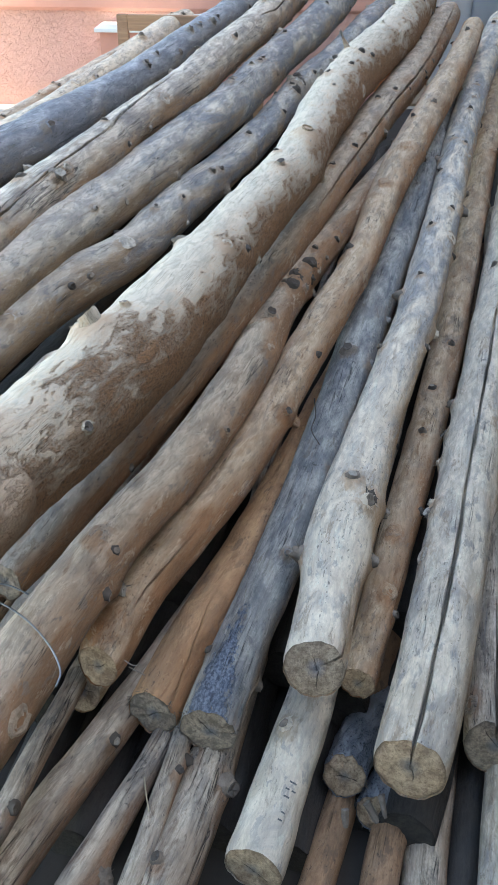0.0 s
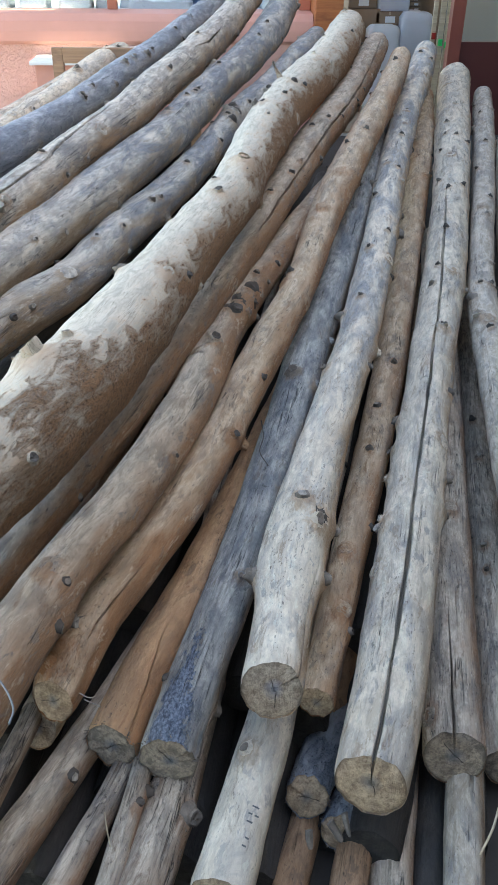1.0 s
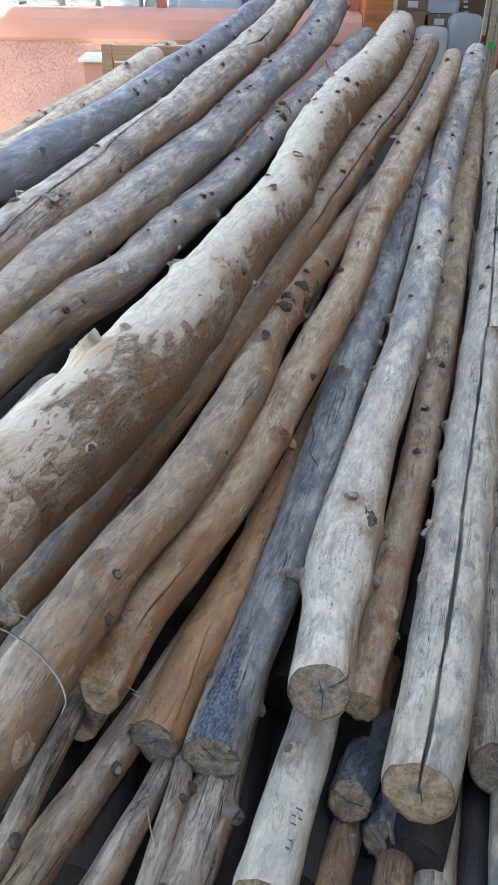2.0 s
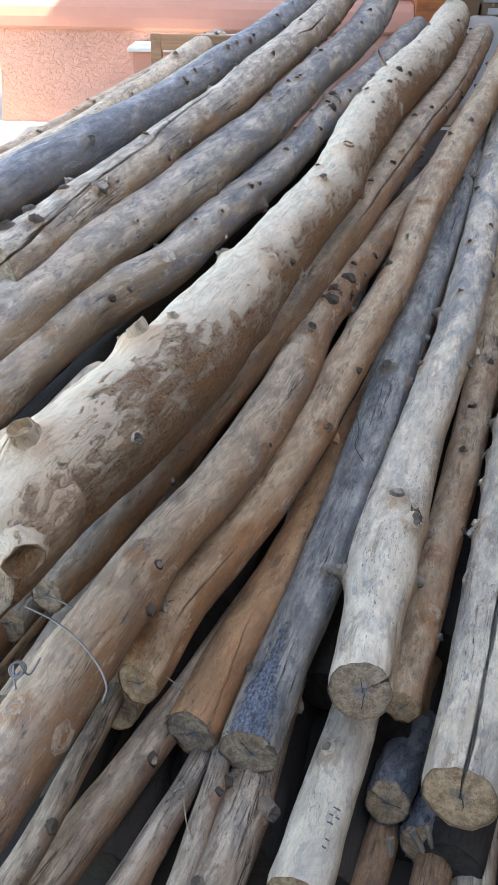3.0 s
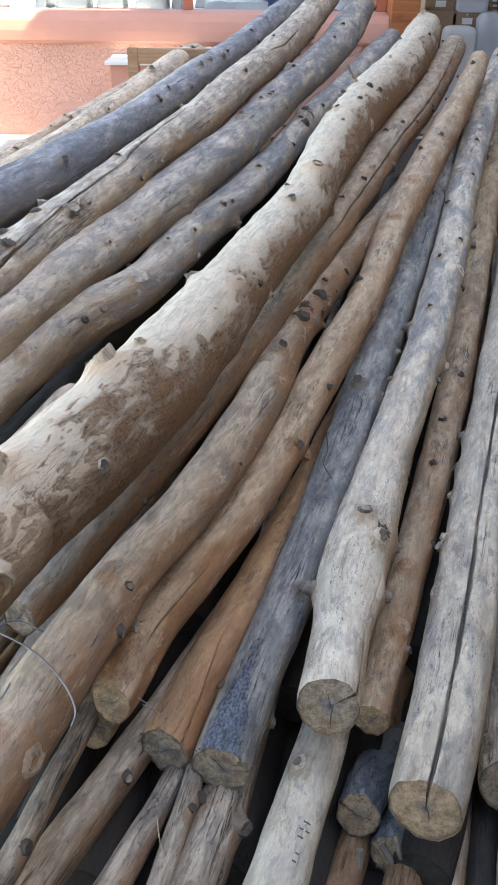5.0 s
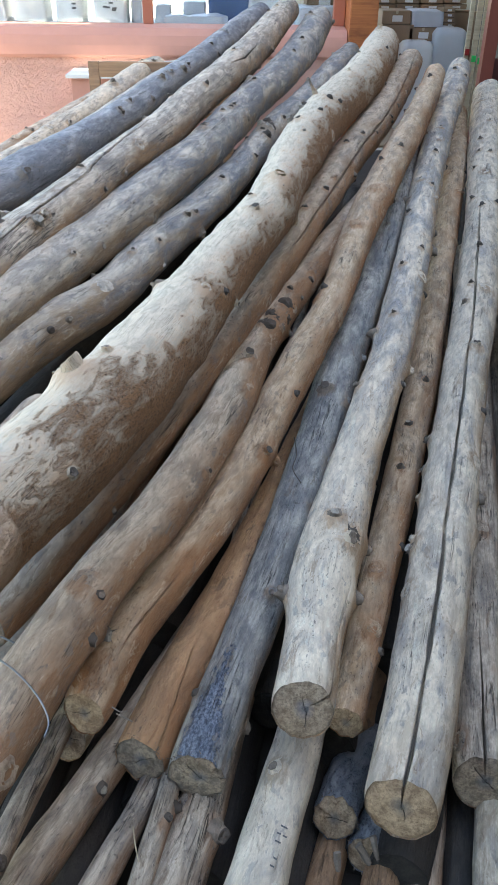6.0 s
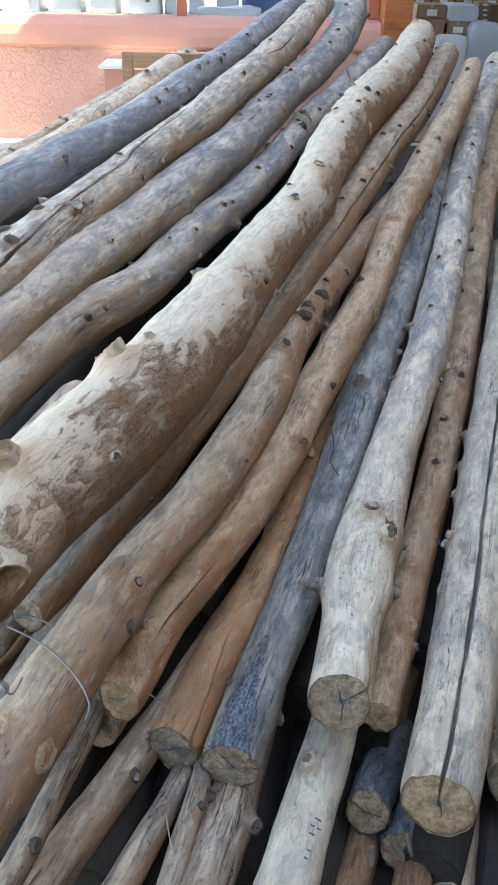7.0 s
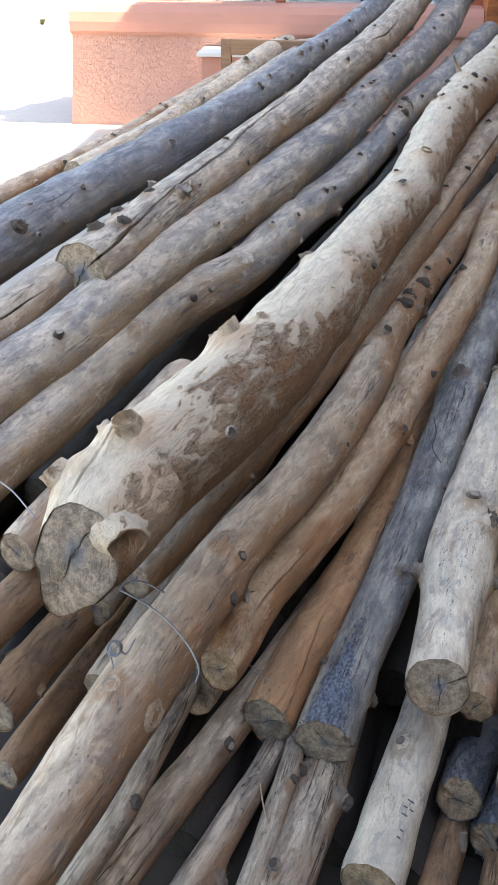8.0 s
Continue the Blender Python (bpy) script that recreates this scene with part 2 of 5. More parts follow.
def timber(name, light, dark):
    """Planed timber, grain along local x."""
    n = Nodes(name)
    at = n.tree.nodes.new("ShaderNodeTexCoord").outputs["Object"]
    g = n.noise(n.stretch(at, 3, 70, 70), 1.0, 6, 0.6, 0.4)
    k = n.noise(n.stretch(at, 5, 16, 16), 1.0, 4, 0.6)
    c = n.mix(n.ramp(g, 0.35, 0.7), light, dark)
    c = n.mix(n.math("MULTIPLY", n.ramp(k, 0.55, 0.7), 0.6), c, tuple(0.6 * x for x in dark))
    return n.done(c, 0.65, n.bump(g, 0.4, 0.002))


BLUE = (0.155, 0.163, 0.185)
WOODS = {
    "cream": wood("cream_wood", (0.80, 0.70, 0.56), (0.57, 0.48, 0.37), (0.50, 0.36, 0.23), (0.15, 0.12, 0.095), (0.25, 0.25, 0.26), 0.62, -0.35, 0.10, 0.6),
    "pale": wood("pale_wood", (0.78, 0.655, 0.50), (0.50, 0.405, 0.30), (0.42, 0.255, 0.135), (0.085, 0.064, 0.05), BLUE, 0.59, 0.0, 0.12),
    "greytan": wood("grey_tan_wood", (0.70, 0.57, 0.435), (0.40, 0.30, 0.212), (0.37, 0.19, 0.09), (0.055, 0.041, 0.032), (0.16, 0.15, 0.148), 0.60, 0.34),
    "crusty": wood("crusty_grey_wood", (0.70, 0.605, 0.485), (0.34, 0.28, 0.225), (0.36, 0.21, 0.108), (0.04, 0.034, 0.03), (0.145, 0.138, 0.138), 0.55, 0.05, 0.3, 0.47),
    "tan": wood("tan_wood", (0.62, 0.53, 0.425), (0.36, 0.285, 0.21), (0.29, 0.18, 0.10), (0.07, 0.055, 0.045), BLUE, 0.60, 0.2),
    "blue": wood("blue_stained_wood", (0.66, 0.585, 0.485), (0.38, 0.325, 0.265), (0.33, 0.22, 0.13), (0.04, 0.038, 0.037), (0.12, 0.138, 0.168), 0.60, 0.0),
    "warm": wood("warm_wood", (0.70, 0.545, 0.385), (0.45, 0.295, 0.175), (0.39, 0.18, 0.075), (0.055, 0.037, 0.026), (0.17, 0.152, 0.142), 0.61, 0.5),
    "orange": wood("orange_wood", (0.62, 0.385, 0.21), (0.44, 0.24, 0.125), (0.42, 0.196, 0.085), (0.055, 0.036, 0.025), (0.15, 0.115, 0.09), 0.62, 0.3, 0.10),
    "slate": wood("slate_blue_wood", (0.42, 0.42, 0.425), (0.205, 0.21, 0.228), (0.24, 0.195, 0.15), (0.032, 0.033, 0.037), (0.11, 0.124, 0.152), 0.47, -0.4, 0.15),
    # darker copy of the orange wood: shade of the lower layers in its colour
    "rust": wood("shaded_orange_wood", (0.45, 0.27, 0.155), (0.30, 0.168, 0.092), (0.29, 0.15, 0.072), (0.035, 0.024, 0.017), (0.09, 0.07, 0.055), 0.60, 0.3),
    "greyblue": wood("grey_blue_wood", (0.52, 0.49, 0.435), (0.25, 0.242, 0.23), (0.28, 0.185, 0.113), (0.036, 0.034, 0.033), (0.105, 0.116, 0.136), 0.51, 0.0, 0.3, 0.5),
    "ivory": wood("ivory_wood", (0.85, 0.73, 0.57), (0.60, 0.49, 0.37), (0.48, 0.295, 0.16), (0.09, 0.07, 0.056), (0.185, 0.195, 0.215), 0.63, 0.1, 0.10, 0.58),
    "grey": wood("grey_wood", (0.66, 0.55, 0.43), (0.36, 0.278, 0.207), (0.30, 0.165, 0.09), (0.028, 0.023, 0.02), (0.11, 0.107, 0.11), 0.57, 0.2, 0.42, 0.46),
    # near-black: the shade of the gaps put into the wood colour
    "dark": wood("gap_shade_wood", (0.05, 0.042, 0.036), (0.03, 0.024, 0.02), (0.042, 0.028, 0.019), (0.01, 0.009, 0.008), (0.025, 0.025, 0.028), 0.58, 0.1),
    "bluebark": barked("blue_bark", (0.18, 0.20, 0.24), (0.36, 0.36, 0.37), (0.016, 0.017, 0.022), 0.78),
    "big": barked("brown_bark", (0.33, 0.165, 0.071), (0.65, 0.55, 0.42), (0.075, 0.043, 0.024), 0.47),
}
ENDS = {
    # ends of the gap logs, blackened with the same shade
    "dark": sawn("gap_shade_end", (0.05, 0.042, 0.035), (0.03, 0.025, 0.02), (0.03, 0.028, 0.026)),
    "fresh": sawn("fresh_sawn_end", (0.56, 0.405, 0.26), (0.30, 0.205, 0.13), (0.21, 0.195, 0.175)),
    "old": sawn("old_sawn_end", (0.50, 0.39, 0.28), (0.25, 0.185, 0.13), (0.24, 0.255, 0.29)),
    "grey": sawn("grey_sawn_end", (0.44, 0.345, 0.255), (0.20, 0.16, 0.125), (0.155, 0.165, 0.185)),
}
KNOT_DARK = plain("knot_wood", (0.10, 0.08, 0.065), 0.85, 0.4, 160, 0.002)
KNOT_BROWN = plain("knot_brown", (0.34, 0.22, 0.13), 0.85, 0.45, 120, 0.003)
KNOT_PALE = plain("knot_pale", (0.42, 0.37, 0.31), 0.85, 0.5, 140, 0.003)
KNOT_SCAR = plain("knot_scar_wood", (0.30, 0.24, 0.19), 0.85, 0.6, 260, 0.004)
KNOT_STUB = plain("broken_stub_wood", (0.44, 0.31, 0.19), 0.85, 0.6, 110, 0.006)
CORAL_ROUGH = stucco("coral_rough_stucco", (0.76, 0.42, 0.33), 0.016)
CORAL_SMOOTH = plain("coral_smooth_render", (0.58, 0.27, 0.20), 0.7, 0.12, 14, 0.001)
GROUND = earth("bright_dry_ground")
WHITE_WALL = plain("pale_inner_wall", (0.55, 0.52, 0.46), 0.8, 0.1, 5)
FRAME_RED = plain("red_brown_frame", (0.23, 0.06, 0.04), 0.45, 0.15, 12)
FRAME_CORAL = plain("coral_window_frame", (0.42, 0.13, 0.075), 0.5, 0.12, 12)
PANEL_RED = plain("dark_red_panel", (0.09, 0.022, 0.018), 0.45, 0.15, 8)
POST_WOOD = timber("orange_varnished_wood", (0.46, 0.15, 0.045), (0.33, 0.09, 0.03))
BENCH_WOOD = timber("worn_bench_wood", (0.36, 0.21, 0.12), (0.22, 0.12, 0.07))
SLAT_WOOD = timber("pale_slat_wood", (0.50, 0.40, 0.27), (0.36, 0.28, 0.19))
CARD = plain("cardboard", (0.30, 0.20, 0.125), 0.85, 0.18, 10)
WRAP = plain("white_wrapping", (0.55, 0.57, 0.60), 0.4, 0.15, 9, 0.004)
BLUE_CRATE = plain("blue_crate", (0.06, 0.12, 0.26), 0.45, 0.2, 8)
WHITE_BOX = plain("white_board", (0.70, 0.70, 0.68), 0.6, 0.08, 9)
GREEN = plain("green_plastic", (0.02, 0.55, 0.12), 0.4, 0.1)
RED = plain("red_plastic", (0.30, 0.02, 0.015), 0.4, 0.1)
STEEL = plain("galvanised_wire", (0.30, 0.31, 0.33), 0.4, 0.2, 200, 0.0, 0.9)
CABLE = plain("white_cable", (0.70, 0.68, 0.64), 0.5, 0.1)
# dark, so that the added light-blocking walls throw little light back
BLOCKER_DARK = plain("dark_blocker", (0.13, 0.115, 0.10), 0.85, 0.12, 4)
GLASS = glass("window_glass")
# near-black ground colour that holds the shade below the logs
SHADE_GROUND = plain("shade_dark_ground", (0.055, 0.045, 0.038), 0.95, 0.35, 20, 0.01)
LEAF = plain("dry_leaf", (0.10, 0.12, 0.05), 0.7, 0.3, 40)
INK = plain("dark_ink", (0.15, 0.15, 0.15), 0.8, 0.4, 300)


# ---- mesh helpers ----
def link(name, bm, material, parent=None, label=""):
    me = bpy.data.meshes.new(name)
    bm.to_mesh(me)
    bm.free()
    me.materials.append(material)
    ob = new(name, me)
    if parent is not None:
        ob.parent = parent
    if label:
        ob["label"] = label
    return ob


def part(name, bm, material, parent, label=""):
    return link(name, bm, material, parent, label)


def block(bm, lo, hi, bevel=0.004):
    made = bmesh.ops.create_cube(bm, size=1.0)["verts"]
    for v in made:
        v.co = Vector([(a + b) / 2 + c * (b - a) for a, b, c in zip(lo, hi, v.co)])
    if bevel:
        edges = list({e for v in made for e in v.link_edges})
        bmesh.ops.bevel(bm, geom=edges, offset=bevel, segments=2, affect="EDGES", profile=0.7)
    return made


def boxed(name, lo, hi, material, parent=None, label="", bevel=0.004):
    bm = bmesh.new()
    mid = Vector([(a + b) / 2 for a, b in zip(lo, hi)])
    half = [(b - a) / 2 for a, b in zip(lo, hi)]
    block(bm, [-h for h in half], half, bevel)
    ob = link(name, bm, material, parent, label)
    ob.location = mid if parent is None else mid - parent.location
    return ob


def prism(name, outline, x0, x1, material):
    """A solid with the outline (y, z), drawn from x0 to x1."""
    bm = bmesh.new()
    a = [bm.verts.new((x0, y, z)) for y, z in outline]
    b = [bm.verts.new((x1, y, z)) for y, z in outline]
    n = len(outline)
    for i in range(n):
        bm.faces.new((a[i], b[i], b[(i + 1) % n], a[(i + 1) % n]))
    bm.faces.new(a[::-1])
    bm.faces.new(b)
    bmesh.ops.recalc_face_normals(bm, faces=bm.faces)
    return link(name, bm, material)


def curve_points(points, step):
    """A smooth curve through the points, cut into even steps."""
    P = np.array(points, float)
    Q = np.vstack([2 * P[0] - P[1], P, 2 * P[-1] - P[-2]])
    fine = []
    for i in range(len(P) - 1):
        a, b, c, e = Q[i:i + 4]
        for t in np.arange(16) / 16:
            fine.append(0.5 * (2 * b + (c - a) * t + (2 * a - 5 * b + 4 * c - e) * t * t + (3 * b - a - 3 * c + e) * t ** 3))
    fine = np.array(fine + [P[-1]])
    s = np.concatenate([[0], np.cumsum(np.linalg.norm(np.diff(fine[:, :3], axis=0), axis=1))])
    at = np.linspace(0, s[-1], max(4, int(s[-1] / step)))
    return np.stack([np.interp(at, s, fine[:, k]) for k in range(P.shape[1])], 1), at


def wire(name, points, radius, material, parent=None, step=0.006):
    """A round wire along a smooth curve."""
    c, s = curve_points(points, step)
    bm = bmesh.new()
    rings = []
    for i, p in enumerate(c):
        t = Vector(c[min(i + 1, len(c) - 1)] - c[max(i - 1, 0)]).normalized()
        u = t.orthogonal().normalized() if not rings else (u - t * u.dot(t)).normalized()
        w = t.cross(u)
        rings.append([bm.verts.new(Vector(p) + radius * (u * math.cos(a) + w * math.sin(a))) for a in (k * math.tau / 7 for k in range(7))])
    for a, b in zip(rings, rings[1:]):
        for k in range(7):
            bm.faces.new((a[k], a[(k + 1) % 7], b[(k + 1) % 7], b[k])).smooth = True
    bm.faces.new(rings[0][::-1])
    bm.faces.new(rings[-1])
    return link(name, bm, material, parent)


# ---- logs ----
KNOT_SIZE = {"spur": (0.0070, 0.0068, 0.0075), "stub": (0.0115, 0.010, 0.014), "bigstub": (0.017, 0.016, 0.026), "branch": (0.025, 0.011, 0.036), "scab": (0.013, 0.008, 0.006), "tall": (0.008, 0.045, 0.008), "scar": (0.012, 0.0016, 0.006), "tuft": (0.0095, 0.0095, 0.011)}
log_count = 0


def knot_mesh(kind, rng, size):
    """A broken-off branch base: a collar that grows out of the log, a dented stub and a slanted, split or hollow broken face
    (second material); a scar is a low ringed disc."""
    r, h, _ = KNOT_SIZE[kind]
    r, h = r * size, h * size * rng.uniform(0.7, 1.3)
    bm = bmesh.new()
    thick = kind in ("bigstub", "branch")
    lean = Vector((rng.uniform(-0.25, 0.25), rng.uniform(-0.55, 0.1), 0)) * h
    n = 18 if thick else 14 if kind == "scar" else 11
    if thick:
        side = ((-1.6, 1.5), (-0.9, 1.4), (-0.35, 1.25), (0.1, 1.1), (0.55, 1.0), (0.9, 0.96))
        face = ((0.95, 0.88), (0.72, 0.78), (0.35, 0.55), (0.2, 0.3))
    elif kind == "scar":
        side, face = ((-1.0, 1.5), (0.6, 1.2), (1.0, 1.0)), ((0.3, 0.8), (0.9, 0.55), (0.1, 0.3))
    elif kind == "tall":
        side, face = ((-0.3, 1.6), (0.1, 1.1), (0.4, 0.8), (0.75, 0.6)), ((1.0, 0.4),)
    else:
        side, face = ((-0.9, 1.8), (-0.2, 1.35), (0.25, 1.08), (0.6, 0.95), (0.9, 0.86)), ((0.95, 0.7), (0.78, 0.35))
    tilt = 0.25 if kind == "scar" else 0.45
    slope = (rng.uniform(-tilt, tilt), rng.uniform(-tilt, 0.15))
    ragged = [rng.uniform(-0.16, 0.16) for _ in range(n)]
    rows = []
    for f, k in side + face:
        row = []
        for i in range(n):
            a = i * math.tau / n
            rr = r * k * (1 + ragged[i] * (0.45 if thick else 0.7) + rng.uniform(-0.05, 0.05))
            z = h * f
            if f > 0.5 and kind != "scar":
                z += h * (slope[0] * math.cos(a) * k + slope[1] * math.sin(a) * k + (0.45 if thick else 1.4) * ragged[(i * 3) % n])
            row.append(bm.verts.new(Vector((rr * math.cos(a), rr * math.sin(a) * 1.2, z)) + lean * max(f, 0)))
        rows.append(row)
    for j, (a, b) in enumerate(zip(rows, rows[1:])):
        for i in range(n):
            q = bm.faces.new((a[i], a[(i + 1) % n], b[(i + 1) % n], b[i]))
            q.smooth = j < len(side) - 1
            q.material_index = 0 if j < len(side) - 1 else 1
    tip = bm.verts.new(lean + Vector((0, 0, h * (0.2 if kind == "scar" else face[-1][0]))))
    for i in range(n):
        bm.faces.new((rows[-1][i], rows[-1][(i + 1) % n], tip)).material_index = 1
    if kind in ("tuft", "stub", "scab"):
        for i in range(0, n, 1 if kind == "scab" else 2):
            row = rows[rng.choice((1, 2, 3))]
            p, q = row[i], row[(i + 1) % n]
            out = Vector((p.co.x, p.co.y, 0)).normalized()
            reach = 0.45 if kind == "stub" else 1.0 if kind == "tuft" else 0.35
            end = bm.verts.new(p.co + out * r * reach * rng.uniform(0.5, 1.5) + Vector((rng.uniform(-0.6, 0.6), rng.uniform(-0.8, 0.8), rng.uniform(-0.2, 0.9))) * r * reach)
            mid = bm.verts.new((p.co + q.co) / 2 - out * 0.2 * r)
            for tri in ((p, q, end), (q, mid, end), (mid, p, end)):
                bm.faces.new(tri)
    return bm


def log(style, label, axis, knots=(), cracks=(), end="", extra=5, turn=None, gape=0.0034, paint=None, slant=None, marks=(), far=None, lobe=None, fray=0):
    """A peeled log along the axis (x, y, z, radius), near end first. knots: kind, metres from the near end, angle from
    the top.
    cracks: open checks, each a way of (metres, angle). turn: the angle of the paler side, weathered and lit. paint:
    metres, angle and half width of a paint daub.
    far: the stretch over which blue stain sets in. lobe: angle, width and height of a second stem that was sawn off
    with this end. fray: splinters round the near end."""
    global log_count
    log_count += 1
    rng = random.Random(log_count * 7 + 1)
    c, s = curve_points(axis, 0.02 if style == "dark" else 0.014)
    length = s[-1]
    knots = list(knots)
    for _ in range(int(extra * length / 2)):
        knots.append((rng.choice(("spur", "spur", "stub", "scar")), rng.uniform(0.05, length - 0.05), rng.uniform(-2.2, 2.2)))
    seed = rng.uniform(0, 90)
    drawn = rng.uniform(-0.65, -0.05)
    turn = drawn if turn is None else turn
    tangents = np.gradient(c[:, :3], axis=0)
    tangents /= np.linalg.norm(tangents, axis=1)[:, None]
    ups = np.array([0, 0, 1.0]) - tangents * tangents[:, 2:3]
    ups /= np.linalg.norm(ups, axis=1)[:, None]
    sides = np.cross(tangents, ups)
    base = 24 if style == "dark" else 44
    even = np.linspace(-math.pi, math.pi, base, endpoint=False)
    lean_cut = rng.uniform(0.15, 0.32) if slant is None else slant
    ways = [(np.array([q[0] for q in w]), np.array([q[1] for q in w])) for w in cracks]
    origin = Vector(c[len(c) // 2, :3])
    verts, grain, aged_and_lit, daubed, soaked, oozed = [], [], [], [], [], []
    count = base + 6 * len(ways)
    for i in range(len(c)):
        angles = [(a, 0.0) for a in even]
        for w, (ws, wa) in enumerate(ways):
            inside = ws[0] - 0.02 <= s[i] <= ws[-1] + 0.02
            mid = float(np.interp(s[i], ws, wa)) + 0.06 * noise.noise((s[i] * 9, seed, w)) + 0.025 * noise.noise((s[i] * 40, seed, w + 7))
            gap = 0.0
            if inside:
                fade = min(1.0, (s[i] - ws[0] + 0.05) / 0.12 if ws[0] > 0.08 else 1.0, (ws[-1] + 0.03 - s[i]) / 0.25)
                gap = max(0.0, fade) * (gape + 0.6 * gape * noise.noise((s[i] * 14, seed, 3))) / c[i, 3]
            wide = max(gap, 0.004)
            deep = -0.38 if gap > 0.004 else 0.0
            angles += [(mid - 1.4 * wide, 0), (mid - wide, 0.5 * deep * 0.04), (mid - 0.75 * wide, deep), (mid + 0.75 * wide, deep), (mid + wide, 0.5 * deep * 0.04), (mid + 1.4 * wide, 0)]
        angles = sorted(((a + math.pi) % math.tau - math.pi, d) for a, d in angles)
        taper = 1.0
        if length - s[i] < 0.03:
            taper = 0.86 + 0.14 * math.sqrt(max(0, (length - s[i]) / 0.03))
        elif s[i] < 0.012:
            taper = 0.965 + 0.035 * s[i] / 0.012
        for a, d in angles:
            r = c[i, 3] * taper
            ca, sa = math.cos(a), math.sin(a)
            lump = 0.085 * noise.noise((ca * 0.8 + seed, sa * 0.8, s[i] * 3.0)) + 0.052 * noise.noise((ca * 2.2, sa * 2.2 + seed, s[i] * 9)) + 0.028 * noise.noise((ca * 5 + seed, sa * 5, s[i] * 22)) + 0.012 * noise.noise((ca * 7, sa * 7, s[i] * 5 + seed))
            if style in ("big", "bluebark"):
                lump += (0.02 if style == "big" else 0.09) * noise.noise((ca * 9, sa * 9 + seed, s[i] * 40))
            rr = r * (1 + lump + d)
            ooze = 0.0
            for kind, ks, ka in knots:
                if abs(ks - s[i]) < 0.08:
                    da = (a - ka + math.pi) % math.tau - math.pi
                    size, _, swell = KNOT_SIZE[kind]
                    wide = 1.25 if kind in ("bigstub", "branch") else 1.0
                    far2 = ((ks - s[i]) / (size * 2.4 * wide)) ** 2 + (da * r / (size * 1.9 * wide)) ** 2
                    if far2 < 8:
                        rr += swell * 0.75 * math.exp(-far2)
                        ooze = max(ooze, math.exp(-far2 * 0.55))
            if lobe and s[i] < 0.30:
                da = (a - lobe[0] + math.pi) % math.tau - math.pi
                rr += lobe[2] * math.exp(-(da / lobe[1]) ** 2) * (1 - s[i] / 0.30) ** 1.5
            p = c[i, :3] + rr * (ca * ups[i] + sa * sides[i])
            if s[i] < 0.2:
                p = p + tangents[i] * lean_cut * r * ca * (1 - s[i] / 0.2)
                if s[i] < 0.03:
                    p = p + tangents[i] * (1 - s[i] / 0.03) * (0.004 + 0.004 * (fray > 0)) * noise.noise((ca * 3 + seed, sa * 3, 1.0))
            verts.append(p)
            oozed.append(ooze)
            soaked.append(min(1.0, max(0.0, (s[i] - far[0]) / (far[1] - far[0]))) if far else 0.0)
            grain.append((rr * ca, rr * sa, s[i]))
            if paint:
                da = (a - paint[1] + math.pi) % math.tau - math.pi
                daubed.append(1.0 - 0.5 * abs(da) / paint[2] - 0.5 * s[i] / paint[0])
            # high on the weathered, lit side, low on the shaded flank
            aged_and_lit.append(math.cos(a - turn + 0.5 * noise.noise((s[i] * 1.5, seed, 5))))
    quads = []
    for i in range(len(c) - 1):
        for k in range(count):
            quads.append((i * count + k, i * count + (k + 1) % count, (i + 1) * count + (k + 1) % count, (i + 1) * count + k))
    verts = np.array(verts) - np.array(origin)
    me = bpy.data.meshes.new("log")
    me.from_pydata(verts.tolist(), [], quads)
    me.shade_smooth()
    at = me.attributes.new("grain", "FLOAT_VECTOR", "POINT")
    at.data.foreach_set("vector", np.array(grain, np.float32).ravel())
    at = me.attributes.new("weathered", "FLOAT", "POINT")
    at.data.foreach_set("value", np.array(aged_and_lit, np.float32))
    for name, values in (("stained", soaked), ("resin", oozed)):
        at = me.attributes.new(name, "FLOAT", "POINT")
        at.data.foreach_set("value", np.array(values, np.float32))
    if paint:
        at = me.attributes.new("paint", "FLOAT", "POINT")
        at.data.foreach_set("value", np.array(daubed, np.float32))
    me.materials.append(WOODS[style])
    ob = new("log", me)
    ob.location = origin
    tagged(ob, label, "log", "logs of the stack")
    for index, sign in ((0, -1), (len(c) - 1, 1)):
        rim = verts[index * count:(index + 1) * count]
        mid = rim.mean(0)
        rings = 9
        pts, gr, rad = [mid + sign * tangents[index] * 0.001], [(0, 0, 0)], [(0, 0, 0)]
        for q in range(1, rings + 1):
            f = q / rings
            for k in range(count):
                v = rim[k] - mid
                dent = 0.0022 * noise.noise((v[0] * f * 60 + seed, v[2] * f * 60, q * 0.3)) - (0.003 * (f - 0.88) / 0.12 if f > 0.88 else 0)
                pts.append(mid + v * f * (1 if q < rings else 0.995) + sign * tangents[index] * dent)
                gr.append(tuple(v * f + 3 * sign))
                unit = v / max(np.linalg.norm(v), 1e-6) * f
                rad.append((float(unit @ ups[index]), float(unit @ sides[index]), 0.0))
        faces = [(0, 1 + k, 1 + (k + 1) % count) for k in range(count)]
        for q in range(rings - 1):
            a, b = 1 + q * count, 1 + (q + 1) * count
            faces += [(a + k, b + k, b + (k + 1) % count, a + (k + 1) % count) for k in range(count)]
        cap = bpy.data.meshes.new("sawn_end")
        cap.from_pydata([tuple(p) for p in pts], [], faces if sign > 0 else [f[::-1] for f in faces])
        cap.shade_smooth()
        at = cap.attributes.new("grain", "FLOAT_VECTOR", "POINT")
        at.data.foreach_set("vector", np.array(gr, np.float32).ravel())
        at = cap.attributes.new("ring", "FLOAT_VECTOR", "POINT")
        at.data.foreach_set("vector", np.array(rad, np.float32).ravel())
